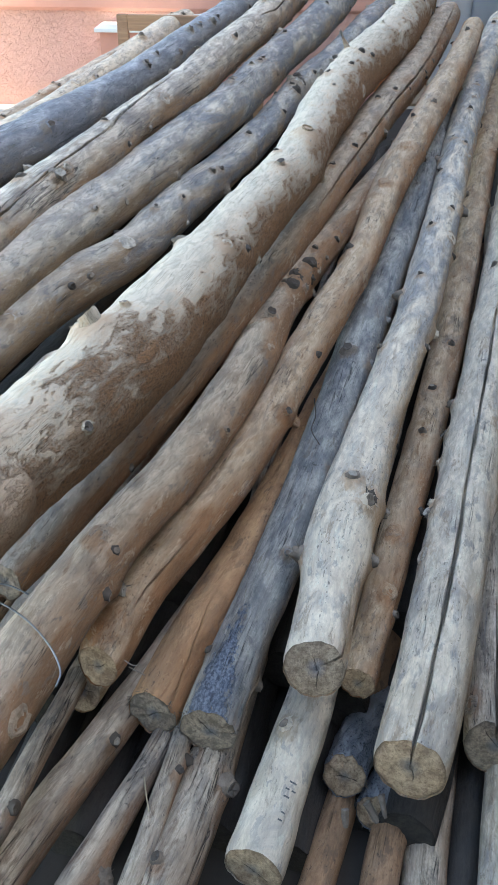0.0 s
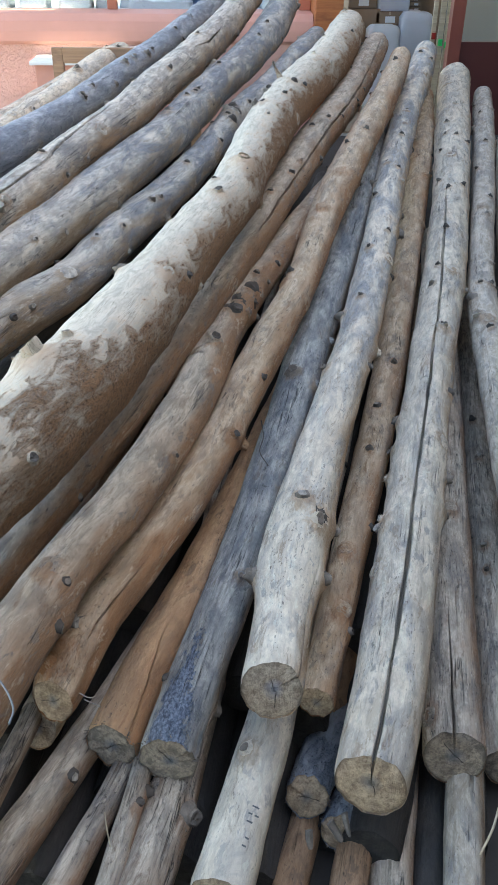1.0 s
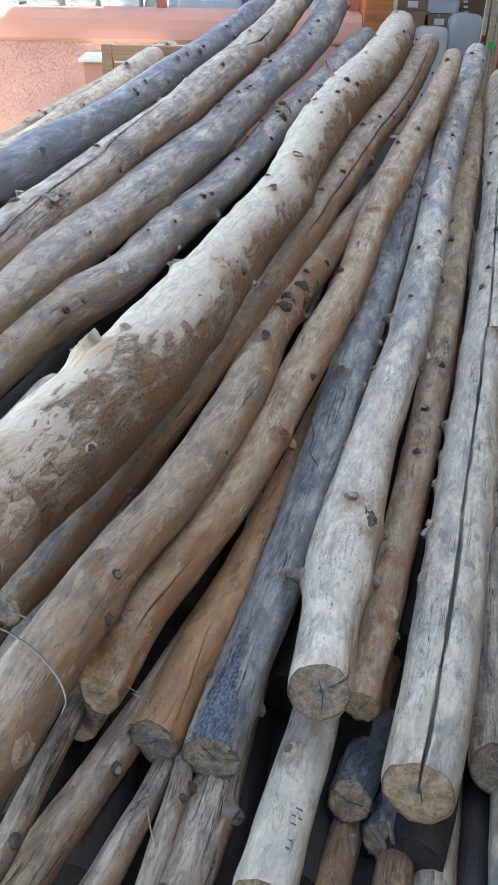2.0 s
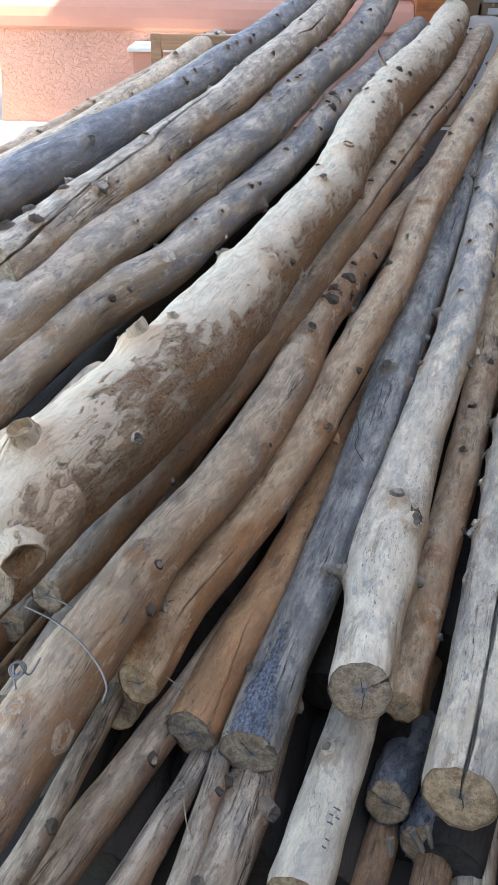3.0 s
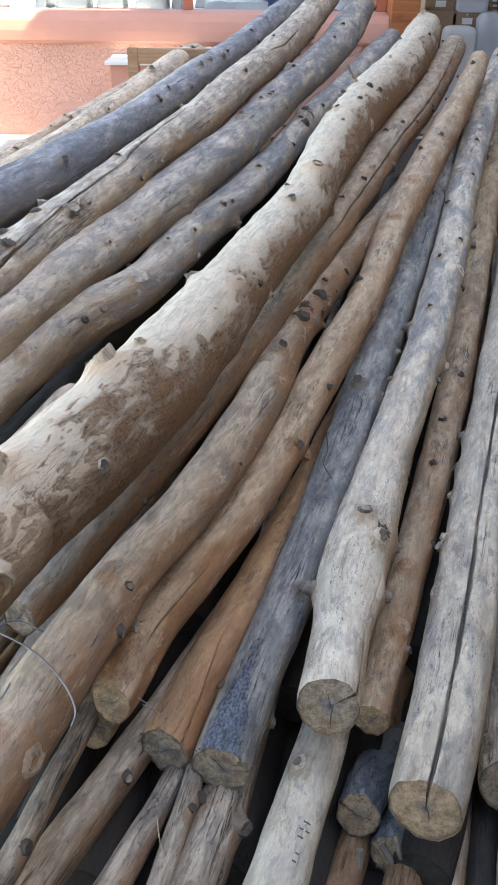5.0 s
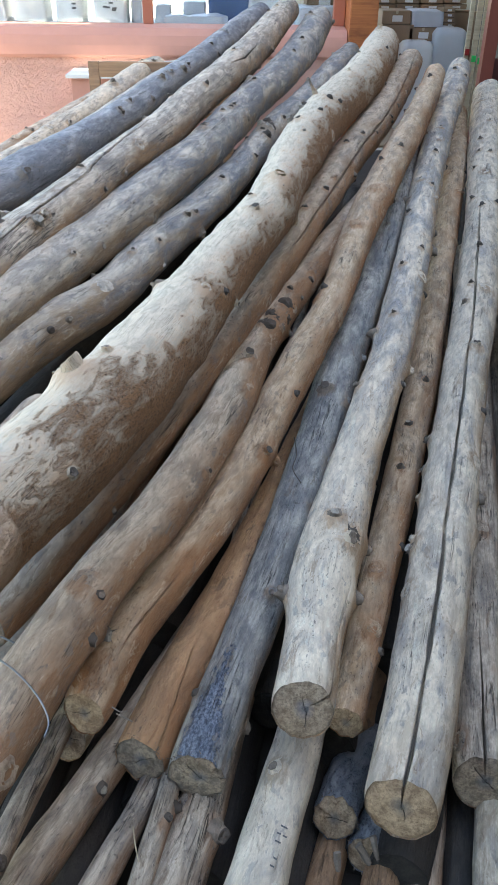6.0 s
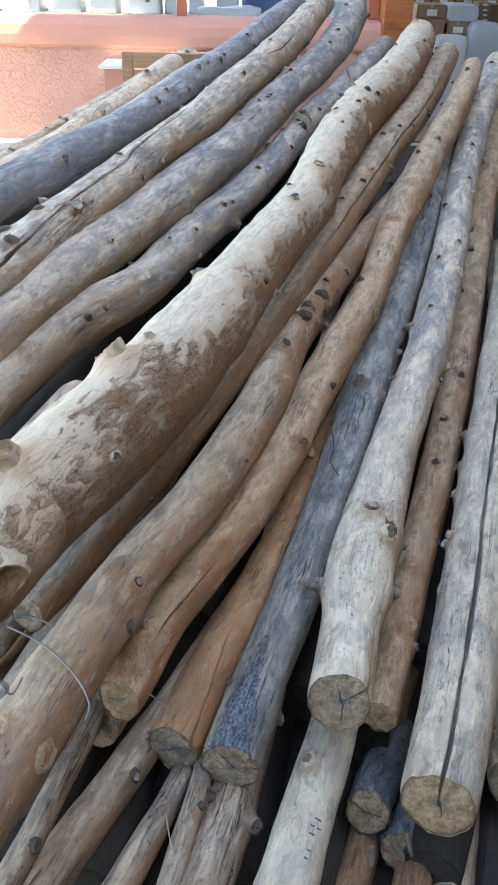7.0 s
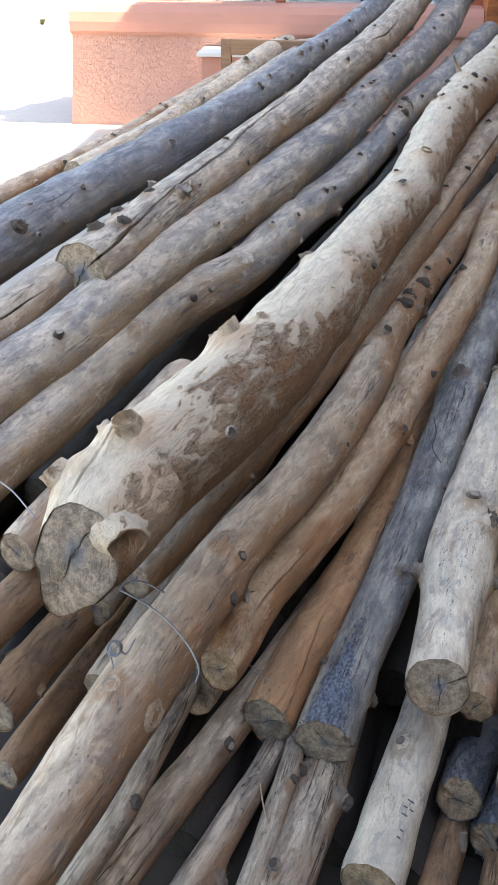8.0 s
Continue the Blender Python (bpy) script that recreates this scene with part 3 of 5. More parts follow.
        cap.materials.append(ENDS[end or {"pale": "old", "warm": "fresh", "orange": "old", "big": "fresh", "bluebark": "fresh", "tan": "fresh", "cream": "fresh", "ivory": "old", "dark": "dark"}.get(style, "grey")])
        new("sawn_end", cap).parent = ob
    if fray:
        bm = bmesh.new()
        for _ in range(fray):
            k = rng.randrange(count)
            p = Vector(verts[k] + tangents[0] * rng.uniform(0.0, 0.012))
            radial = (Vector(verts[k]) - Vector(verts[:count].mean(0))).normalized()
            along, width = Vector(tangents[0]), rng.uniform(0.0012, 0.003)
            across = along.cross(radial)
            tip = p + (radial * rng.uniform(0.1, 0.9) - along * rng.uniform(-0.4, 1.0) + across * rng.uniform(-0.5, 0.5)) * rng.uniform(0.006, 0.014)
            foot = [bm.verts.new(q) for q in (p + across * width, p - across * width, p - radial * 0.003 + along * 0.004)]
            top = bm.verts.new(tip)
            for tri in ((0, 1), (1, 2), (2, 0)):
                bm.faces.new((foot[tri[0]], foot[tri[1]], top))
        tagged(part("frayed_rim", bm, KNOT_SCAR, ob), "ragged fibres round the sawn end", kind="stuff")
    for ms, ma, mx, my in marks:
        bm = bmesh.new()
        cells = []
        for q in range(3):
            i = int(np.clip(np.searchsorted(s, ms), 1, len(c) - 2))
            row = []
            for k in range(4):
                a = ma + mx * (k / 3 - 0.5) / c[i, 3]
                ring = grain[i * count:(i + 1) * count]
                near = min(ring, key=lambda g: abs((math.atan2(g[1], g[0]) - a + math.pi) % math.tau - math.pi))
                rr = math.hypot(near[0], near[1]) + 0.0012
                d = my * (q / 2 - 0.5)
                row.append(bm.verts.new(Vector(c[i, :3] + tangents[i] * d + rr * (math.cos(a) * ups[i] + math.sin(a) * sides[i])) - origin))
            cells.append(row)
        for u, w in zip(cells, cells[1:]):
            for k in range(3):
                bm.faces.new((u[k], u[k + 1], w[k + 1], w[k]))
        part("stamp_mark", bm, INK, ob, "faded dark stamp mark")
    for kind, ks, ka in knots:
        i = int(np.clip(np.searchsorted(s, ks), 1, len(c) - 2))
        out = Vector(math.cos(ka) * ups[i] + math.sin(ka) * sides[i])
        along = Vector(tangents[i])
        if kind == "branch":
            out = (out - along * 0.85).normalized()
            along = (along - out * along.dot(out)).normalized()
        m = Matrix((along.cross(out), along, out)).transposed().to_4x4()
        size = rng.uniform(0.75, 1.25)
        bm = knot_mesh(kind, rng, size)
        shade = KNOT_DARK if kind == "scab" else rng.choice((KNOT_DARK, KNOT_DARK, WOODS[style], KNOT_SCAR)) if kind == "spur" else rng.choice((WOODS[style], KNOT_SCAR)) if kind in ("stub", "tuft") else WOODS[style]
        k = part({"scar": "knot_scar", "spur": "knot", "scab": "bark_scab"}.get(kind, "branch_stub"), bm, shade, ob)
        k.data.materials.append(WOODS[style] if kind == "scar" else KNOT_DARK if kind == "scab" else KNOT_BROWN if kind == "branch" else KNOT_STUB if kind == "bigstub" else rng.choice((KNOT_DARK, KNOT_DARK, KNOT_SCAR, KNOT_PALE)))
        local = np.zeros(3 * len(k.data.vertices), np.float32)
        k.data.vertices.foreach_get("co", local)
        local = local.reshape(-1, 3) + np.float32((c[i, 3] * math.cos(ka), c[i, 3] * math.sin(ka), ks))
        at = k.data.attributes.new("grain", "FLOAT_VECTOR", "POINT")
        at.data.foreach_set("vector", local.ravel())
        at = k.data.attributes.new("weathered", "FLOAT", "POINT")
        at.data.foreach_set("value", np.full(len(local), {"scar": 0.55, "bigstub": 0.2, "branch": 0.35}.get(kind, 0.35), np.float32))
        lift = c[i, 3] * (1 + 0.05 * noise.noise((math.cos(ka) * 0.8 + seed, math.sin(ka) * 0.8, s[i] * 3.0))) + KNOT_SIZE[kind][2] * 0.55
        k.matrix_local = Matrix.Translation(Vector(c[i, :3]) - origin + out * lift) @ m
    return ob


def chip(a, b, width):
    """A split wedge of wood that clings to a broken log end."""
    a, b = Vector(a), Vector(b)
    along = (b - a).normalized()
    side = along.cross(Vector((0, 0.3, 1))).normalized()
    up = side.cross(along)
    bm = bmesh.new()
    rows = []
    for f, k in ((-0.25, 1.0), (0.3, 0.95), (0.75, 0.7), (1.0, 0.5)):
        p = a + (b - a) * f
        rows.append([bm.verts.new(p + width * k * (side * u * random.uniform(0.4, 0.6) + up * w * random.uniform(0.25, 0.4))) for u, w in ((-1, -1), (1, -1), (1.1, 0.2), (0.2, 1), (-0.9, 0.5))])
    for u, w in zip(rows, rows[1:]):
        for k in range(5):
            bm.faces.new((u[k], u[(k + 1) % 5], w[(k + 1) % 5], w[k]))
    bm.faces.new(rows[0][::-1])
    bm.faces.new(rows[-1])
    bmesh.ops.recalc_face_normals(bm, faces=bm.faces)
    tagged(link("wood_chip", bm, KNOT_SCAR), "split pale wood chip at a broken log end", "splinter")


# ---- ground and building ----
def ground_height(y):
    return 0.05 * min(max(y, 0.0), 6.1)


bm = bmesh.new()
xs = [-400, -60, -12, -6, -4, -3, -2, -1, 0, 1, 2, 4, 8, 60, 400]
ys = [-400, -60, -10, -3, 0, 1, 2, 3, 4, 5, 6.1, 8, 12, 30, 60, 400]
grid = [[bm.verts.new((x, y, ground_height(y))) for x in xs] for y in ys]
for a, b in zip(grid, grid[1:]):
    for i in range(len(xs) - 1):
        bm.faces.new((a[i], a[i + 1], b[i + 1], b[i]))
tagged(link("ground", bm, GROUND), "bright dry sandy ground", "ground", kind="structure")

# front wall: rough base, smooth band, sloping sill under the window
WALL_Y = 6.1
# heights of the unseen walls added against the sun
BLOCKER_TOP, BLOCKER_LOW_TOP = 6.6, 5.50
bm = bmesh.new()
foot, lip = 0.25, 0.925
outline = [(-2.10, foot), (-2.02, lip), (1.10, lip), (1.10, foot)]
front = [bm.verts.new((x, WALL_Y, z)) for x, z in outline]
back = [bm.verts.new((x, 6.5, z)) for x, z in outline]
bm.faces.new(front)
bm.faces.new(back[::-1])
for i in range(4):
    bm.faces.new((front[(i + 1) % 4], front[i], back[i], back[(i + 1) % 4]))
bmesh.ops.recalc_face_normals(bm, faces=bm.faces)
tagged(link("wall_front", bm, CORAL_ROUGH), "coral wall base in rough stucco", "wall", kind="structure")
band = prism("trim_band", [(6.085, 0.921), (6.075, 0.94), (6.082, 1.0), (6.10, 1.06), (6.14, 1.105), (6.30, 1.12), (6.40, 1.12), (6.40, 0.93)], -2.03, 0.88, CORAL_SMOOTH)
tagged(band, "smooth coral band and sill below the window", "trim", kind="structure")
side = prism("wall_left", [(6.41, 0.25), (6.41, 1.115), (6.7, 1.115), (8.2, 0.3), (8.2, 0.25)], -2.06, -1.92, CORAL_SMOOTH)
tagged(side, "low coral return wall that slopes to the ground", "wall", kind="structure")
tagged(boxed("wall_back", (1.0, 11.9, 0.2), (6.0, 12.1, 3.4), WHITE_WALL, bevel=0), "pale inner wall", "wall", kind="structure")
tagged(boxed("wall_right", (5.9, 6.2, 0.2), (6.1, 12.0, 3.4), WHITE_WALL, bevel=0), "pale inner wall", "wall", kind="structure")
tagged(boxed("floor", (1.1, 6.2, 0.2), (6.0, 12.0, 0.32), CARD, bevel=0), "brown floor inside the building", "floor", kind="structure")
tagged(boxed("ceiling", (1.1, 6.2, 3.3), (6.1, 12.1, 3.42), WHITE_WALL, bevel=0), "pale ceiling over the shop", "ceiling", kind="structure")


def window():
    base = new("window_1")
    base.location = (-0.6, 6.33, 1.12)
    tagged(base, "shop window with coral frame and clear panes", "window", kind="structure")
    cuts = [-1.95, -0.565, -0.495, 0.80]
    for x0, x1 in ((-2.02, -1.95), (-0.565, -0.495), (0.80, 0.88)):
        boxed("window_frame", (x0, 6.29, 1.121), (x1, 6.37, 2.9), FRAME_CORAL, base)
    boxed("window_frame", (-1.95, 6.30, 2.83), (0.80, 6.36, 2.9), FRAME_CORAL, base)
    for x0, x1 in ((-1.95, -0.565), (-0.495, 0.80)):
        pane = boxed("pane", (x0, 6.325, 1.122), (x1, 6.331, 2.83), GLASS, base, bevel=0)
        pane.visible_shadow = False
    return base


window()
post = boxed("wooden_post", (0.885, 6.06, 0.28), (1.08, 6.36, 3.3), POST_WOOD, bevel=0.01)
tagged(post, "orange varnished wooden post beside the doorway", "post", kind="structure")


def shop_door():
    base = new("door_1")
    base.location = (2.4, 6.1, 0.3)
    tagged(base, "dark red door with a clear upper pane", "door", kind="structure")
    boxed("door_frame", (1.86, 6.07, 0.3), (1.95, 6.15, 2.5), FRAME_RED, base)
    boxed("door_frame", (3.2, 6.07, 0.3), (3.3, 6.15, 2.5), FRAME_RED, base)
    boxed("door_panel", (1.952, 6.09, 0.3), (3.198, 6.13, 0.94), PANEL_RED, base)
    pane = boxed("pane", (1.952, 6.106, 0.942), (3.198, 6.112, 2.5), GLASS, base, bevel=0)
    pane.visible_shadow = False


shop_door()

# unseen upper walls, added to take sky light off the far log ends
tagged(boxed("upper_blocker_left", (-2.1, 6.30, 2.905), (1.08, 6.5, 4.3), CORAL_ROUGH, bevel=0), "unseen coral wall above the shop window, added to block sky", "wall", kind="structure")
tagged(boxed("upper_blocker_right", (1.1, 5.98, 2.52), (3.39, 6.18, 4.3), CORAL_ROUGH, bevel=0), "unseen coral wall above the shop door, added to block sky", "wall", kind="structure")

# unseen walls, added to keep the sun and the sky behind off the stack
tagged(boxed("sun_blocker", (3.4, -6.0, 0.0), (3.8, 5.80, BLOCKER_TOP), BLOCKER_DARK, bevel=0), "unseen brown wall added to keep the sun off", "wall", kind="structure")
tagged(boxed("sun_blocker_low", (3.4, 5.80, 0.0), (3.8, 12.2, BLOCKER_LOW_TOP), BLOCKER_DARK, bevel=0), "unseen lower brown wall added to keep the sun off", "wall", kind="structure")
tagged(boxed("sky_blocker", (-3.5, -3.4, 0.0), (3.4, -3.0, 5.5), BLOCKER_DARK, bevel=0), "unseen brown wall added to block sky light from behind", "wall", kind="structure")
# added sheet over the ground: darkens the gaps and the bounce from below
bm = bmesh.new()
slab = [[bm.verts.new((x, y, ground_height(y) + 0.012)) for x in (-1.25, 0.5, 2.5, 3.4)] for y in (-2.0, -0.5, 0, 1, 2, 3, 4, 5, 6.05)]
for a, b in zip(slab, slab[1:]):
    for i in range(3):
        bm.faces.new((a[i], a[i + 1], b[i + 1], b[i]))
tagged(link("shade_sheet", bm, SHADE_GROUND), "dark sheet under the stack, shade put into its colour", "ground", kind="structure")

# ---- the stack ----
log("pale", "long pale peeled log with one deep open crack",
    [(0.274, 0.749, 0.325, 0.063), (0.351, 0.952, 0.349, 0.067), (0.442, 1.225, 0.382, 0.067), (0.564, 1.595, 0.426, 0.065), (0.686, 1.971, 0.472, 0.066), (0.859, 2.482, 0.533, 0.074), (1.086, 3.217, 0.621, 0.078), (1.412, 4.365, 0.759, 0.09), (1.623, 5.076, 0.844, 0.09)],
    knots=[("spur", 2.65, -0.81), ("spur", 2.53, -0.22), ("spur", 2.58, 0.53), ("spur", 3.39, -0.47), ("spur", 3.21, -0.49), ("spur", 3.13, 0.77), ("spur", 1.13, 1.15), ("spur", 1.82, -0.38), ("spur", 2.14, -0.20), ("stub", 1.41, 0.25), ("stub", 0.67, 1.49), ("tuft", 1.00, -1.55), ("tuft", 0.88, -1.53), ("tuft", 0.77, -1.53), ("tuft", 0.57, -1.21), ("tuft", 0.80, 1.48), ("tuft", 0.60, -1.15), ("scar", 0.90, 0.91)],
    cracks=[[(0.00, -0.03), (0.06, -0.01), (0.23, -0.05), (0.46, 0.01), (0.73, -0.06), (1.06, -0.02), (1.47, -0.04), (2.00, -0.24), (2.54, -0.36)]], gape=0.0045, slant=0.28, end="fresh")
log("tan", "thin pale grey peeled log at the edge of the stack",
    [(0.744, 1.266, 0.397, 0.063), (0.794, 1.58, 0.428, 0.057), (0.914, 2.129, 0.483, 0.054), (1.003, 2.507, 0.521, 0.046), (1.255, 3.292, 0.599, 0.049), (1.523, 4.149, 0.685, 0.056), (1.76, 4.933, 0.763, 0.055)],
    knots=[("spur", 1.99, 0.43), ("spur", 2.35, -0.73), ("spur", 2.72, 0.01), ("spur", 1.79, 0.19), ("spur", 3.24, -0.47), ("spur", 1.35, 0.72), ("spur", 1.18, -0.28), ("spur", 1.17, 0.46), ("spur", 1.16, 0.87), ("spur", 0.86, -0.17)],
    cracks=[])
log("tan", "thin tan log at the edge of the stack",
    [(0.981, 1.851, 0.435, 0.048), (1.205, 2.774, 0.527, 0.047), (1.637, 4.121, 0.662, 0.053)],
    knots=[],
    cracks=[])
log("ivory", "pale cream peeled log with blue-grey stain and a swollen base",
    [(0.118, 0.886, 0.409, 0.056), (0.15, 1.03, 0.429, 0.057), (0.179, 1.151, 0.446, 0.068), (0.23, 1.322, 0.47, 0.064), (0.289, 1.505, 0.496, 0.06), (0.368, 1.721, 0.526, 0.06), (0.461, 1.981, 0.562, 0.057), (0.562, 2.301, 0.607, 0.059), (0.679, 2.704, 0.664, 0.058), (0.826, 3.224, 0.736, 0.063), (1.043, 3.924, 0.834, 0.064), (1.263, 4.576, 0.926, 0.074), (1.408, 5.012, 0.987, 0.064)],
    knots=[("spur", 3.02, 0.14), ("spur", 2.85, 0.28), ("spur", 2.71, 0.21), ("spur", 2.89, 1.67), ("spur", 2.71, 1.65), ("spur", 2.33, 0.43), ("spur", 2.25, 0.89), ("spur", 2.09, -0.78), ("spur", 1.76, 0.47), ("spur", 3.97, 0.72), ("spur", 4.03, -0.22), ("spur", 1.63, -0.41), ("spur", 1.30, -0.22), ("stub", 0.36, 0.60), ("scab", 0.38, 0.68), ("stub", 1.87, 1.61), ("stub", 1.11, 1.70), ("stub", 1.25, -1.37), ("stub", 0.26, 1.63), ("tuft", 2.01, 1.57), ("tuft", 0.94, -0.98), ("tuft", 3.58, 1.75), ("tuft", 0.23, -1.41), ("scar", 1.59, 0.90)],
    cracks=[[(0.00, 0.95), (0.17, 1.08), (0.28, 1.05)]], slant=0.42, far=(0.3, 1.3))
log("warm", "slender warm tan log with knots and a grey top",
    [(-0.268, 0.917, 0.366, 0.040), (-0.251, 0.961, 0.374, 0.043), (-0.205, 1.085, 0.395, 0.047), (-0.131, 1.216, 0.421, 0.050), (-0.048, 1.364, 0.450, 0.053), (0.032, 1.531, 0.488, 0.054), (0.113, 1.722, 0.533, 0.054), (0.209, 1.940, 0.588, 0.053), (0.324, 2.200, 0.650, 0.050), (0.429, 2.533, 0.718, 0.055), (0.583, 2.953, 0.802, 0.064), (0.809, 3.534, 0.901, 0.061), (0.973, 3.979, 0.976, 0.057), (1.095, 4.348, 1.039, 0.049)],
    knots=[("spur", 2.19, -1.11), ("spur", 2.17, 1.88), ("spur", 2.93, 1.94), ("spur", 3.37, -1.13), ("spur", 3.04, -1.10), ("spur", 2.52, 0.34), ("spur", 2.36, -0.39), ("spur", 1.43, -0.66), ("spur", 3.49, -0.11), ("scar", 2.09, 0.14), ("scar", 1.82, -0.07), ("tuft", 0.76, 1.94), ("bigstub", 0.05, -0.6)],
    cracks=[[(0.12, 0.49), (0.20, 0.62), (0.33, 0.76)]], slant=0.4)
log("greytan", "grey-tan peeled log with a dark rotten knot cluster",
    [(-0.527, 0.375, 0.447, 0.052), (-0.466, 0.514, 0.461, 0.054), (-0.407, 0.686, 0.479, 0.058), (-0.33, 0.907, 0.501, 0.06), (-0.244, 1.109, 0.521, 0.053), (-0.163, 1.259, 0.536, 0.055), (-0.088, 1.437, 0.554, 0.058), (-0.006, 1.652, 0.575, 0.058), (0.063, 1.902, 0.6, 0.055), (0.188, 2.247, 0.635, 0.057), (0.334, 2.577, 0.668, 0.052), (0.522, 2.991, 0.709, 0.05), (0.644, 3.291, 0.73, 0.05), (0.743, 3.536, 0.747, 0.049), (0.89, 3.9, 0.773, 0.046)],
    knots=[("stub", 1.56, 0.24), ("stub", 1.76, 0.98), ("spur", 1.97, 1.09), ("spur", 2.14, -0.90), ("spur", 2.22, -0.89), ("spur", 0.71, 0.80), ("spur", 2.09, 1.02), ("scar", 1.90, 1.09), ("scar", 0.72, 0.06), ("scar", 0.38, -0.23), ("scar", 0.38, 1.28), ("scab", 1.74, 0.45), ("scab", 1.78, 0.75), ("scab", 1.83, 0.95), ("scab", 1.80, 0.30), ("scab", 1.88, 0.62), ("tuft", 0.68, 1.99), ("tuft", 1.82, 1.86), ("tuft", 1.82, 0.75)],
    cracks=[[(1.50, -0.04), (1.51, -1.15), (1.55, 0.35)]])
log("greytan", "grey-tan log with a long winding crack",
    [(-0.431, 0.984, 0.513, 0.036), (-0.366, 1.132, 0.528, 0.047), (-0.267, 1.367, 0.553, 0.052), (-0.128, 1.657, 0.604, 0.056), (0.155, 2.305, 0.722, 0.058), (0.274, 2.584, 0.781, 0.060), (0.373, 2.875, 0.812, 0.066), (0.492, 3.224, 0.849, 0.070), (0.644, 3.608, 0.889, 0.075), (0.845, 4.184, 0.949, 0.076), (1.099, 4.970, 1.032, 0.069)],
    knots=[("spur", 2.28, 1.99), ("spur", 2.41, -0.01), ("spur", 2.03, 0.55), ("spur", 1.91, 0.44), ("spur", 3.43, 1.20), ("spur", 3.16, 1.18), ("spur", 2.67, 1.04), ("spur", 2.22, 1.45), ("spur", 1.72, 0.00), ("spur", 2.56, 0.47)],
    cracks=[[(1.52, 0.75), (1.77, 0.76), (2.30, 0.89), (3.22, 0.87), (4.18, 0.53)]], gape=0.004)
log("big", "thick crooked log with stubs and brown bark patches",
    [(-0.446, 0.77, 0.759, 0.07), (-0.415, 0.879, 0.769, 0.082), (-0.357, 1.015, 0.781, 0.092), (-0.235, 1.256, 0.803, 0.094), (-0.161, 1.458, 0.821, 0.09), (-0.073, 1.712, 0.844, 0.084), (0.041, 2.042, 0.874, 0.079), (0.116, 2.247, 0.892, 0.077), (0.176, 2.489, 0.914, 0.078), (0.245, 2.777, 0.94, 0.086), (0.342, 3.126, 0.971, 0.095), (0.508, 3.576, 1.012, 0.097), (0.703, 4.13, 1.062, 0.099), (0.905, 4.857, 1.127, 0.092)],
    knots=[("bigstub", 1.66, 0.22), ("bigstub", 0.50, -0.34), ("bigstub", 0.18, -0.06), ("branch", 0.085, 1.20), ("bigstub", 0.09, -1.05), ("stub", 1.40, 0.27), ("stub", 0.93, -0.80), ("stub", 0.50, -0.68), ("stub", 0.19, -0.78), ("stub", 2.29, -0.53), ("scab", 1.69, 0.10), ("scab", 2.60, 0.30), ("scab", 2.30, -0.30), ("tall", 2.62, -0.30), ("spur", 1.51, -0.33), ("spur", 2.15, 0.24), ("spur", 2.42, 0.36), ("spur", 3.09, 0.84), ("spur", 3.08, -0.03), ("spur", 3.52, -0.44), ("spur", 0.59, -0.17), ("spur", 2.50, -0.61), ("spur", 0.99, 1.11), ("spur", 0.13, 1.14), ("spur", 2.64, 0.72), ("spur", 3.71, 0.69), ("scar", 0.93, 0.64), ("stub", 0.30, 1.12)],
    cracks=[[(0.04, -0.40), (0.16, -0.29), (0.31, -0.75), (0.46, -0.40)]], turn=-0.75, end="grey", slant=0.55, lobe=(-2.75, 0.36, 0.045))
log("blue", "blue-grey stained log with small dark knots",
    [(-0.787, 1.048, 0.615, 0.066), (-0.737, 1.179, 0.629, 0.065), (-0.671, 1.343, 0.646, 0.065), (-0.593, 1.559, 0.669, 0.066), (-0.508, 1.791, 0.693, 0.068), (-0.347, 2.031, 0.718, 0.062), (-0.271, 2.224, 0.738, 0.063), (-0.201, 2.416, 0.759, 0.064), (-0.095, 2.656, 0.784, 0.061), (0.003, 2.927, 0.812, 0.06), (0.103, 3.247, 0.846, 0.059), (0.229, 3.648, 0.888, 0.062), (0.421, 4.12, 0.938, 0.069), (0.608, 4.684, 0.997, 0.072), (0.78, 5.205, 1.051, 0.061)],
    knots=[("spur", 1.65, 0.77), ("spur", 1.61, 0.60), ("spur", 1.39, 0.65), ("spur", 1.27, 0.09), ("spur", 1.34, 1.73), ("spur", 1.11, -0.61), ("spur", 0.90, 1.06), ("spur", 3.41, -0.41), ("spur", 1.95, 0.31), ("spur", 2.80, 0.70), ("spur", 2.28, 0.92), ("spur", 0.83, 1.04), ("scab", 2.56, 0.15), ("scab", 2.63, 0.45), ("scab", 2.66, -0.05), ("scab", 2.52, 0.65), ("stub", 2.61, -0.20), ("stub", 2.59, 0.40), ("stub", 1.64, 1.94), ("scar", 1.06, 0.56)],
    cracks=[], far=(0.7, 1.7))
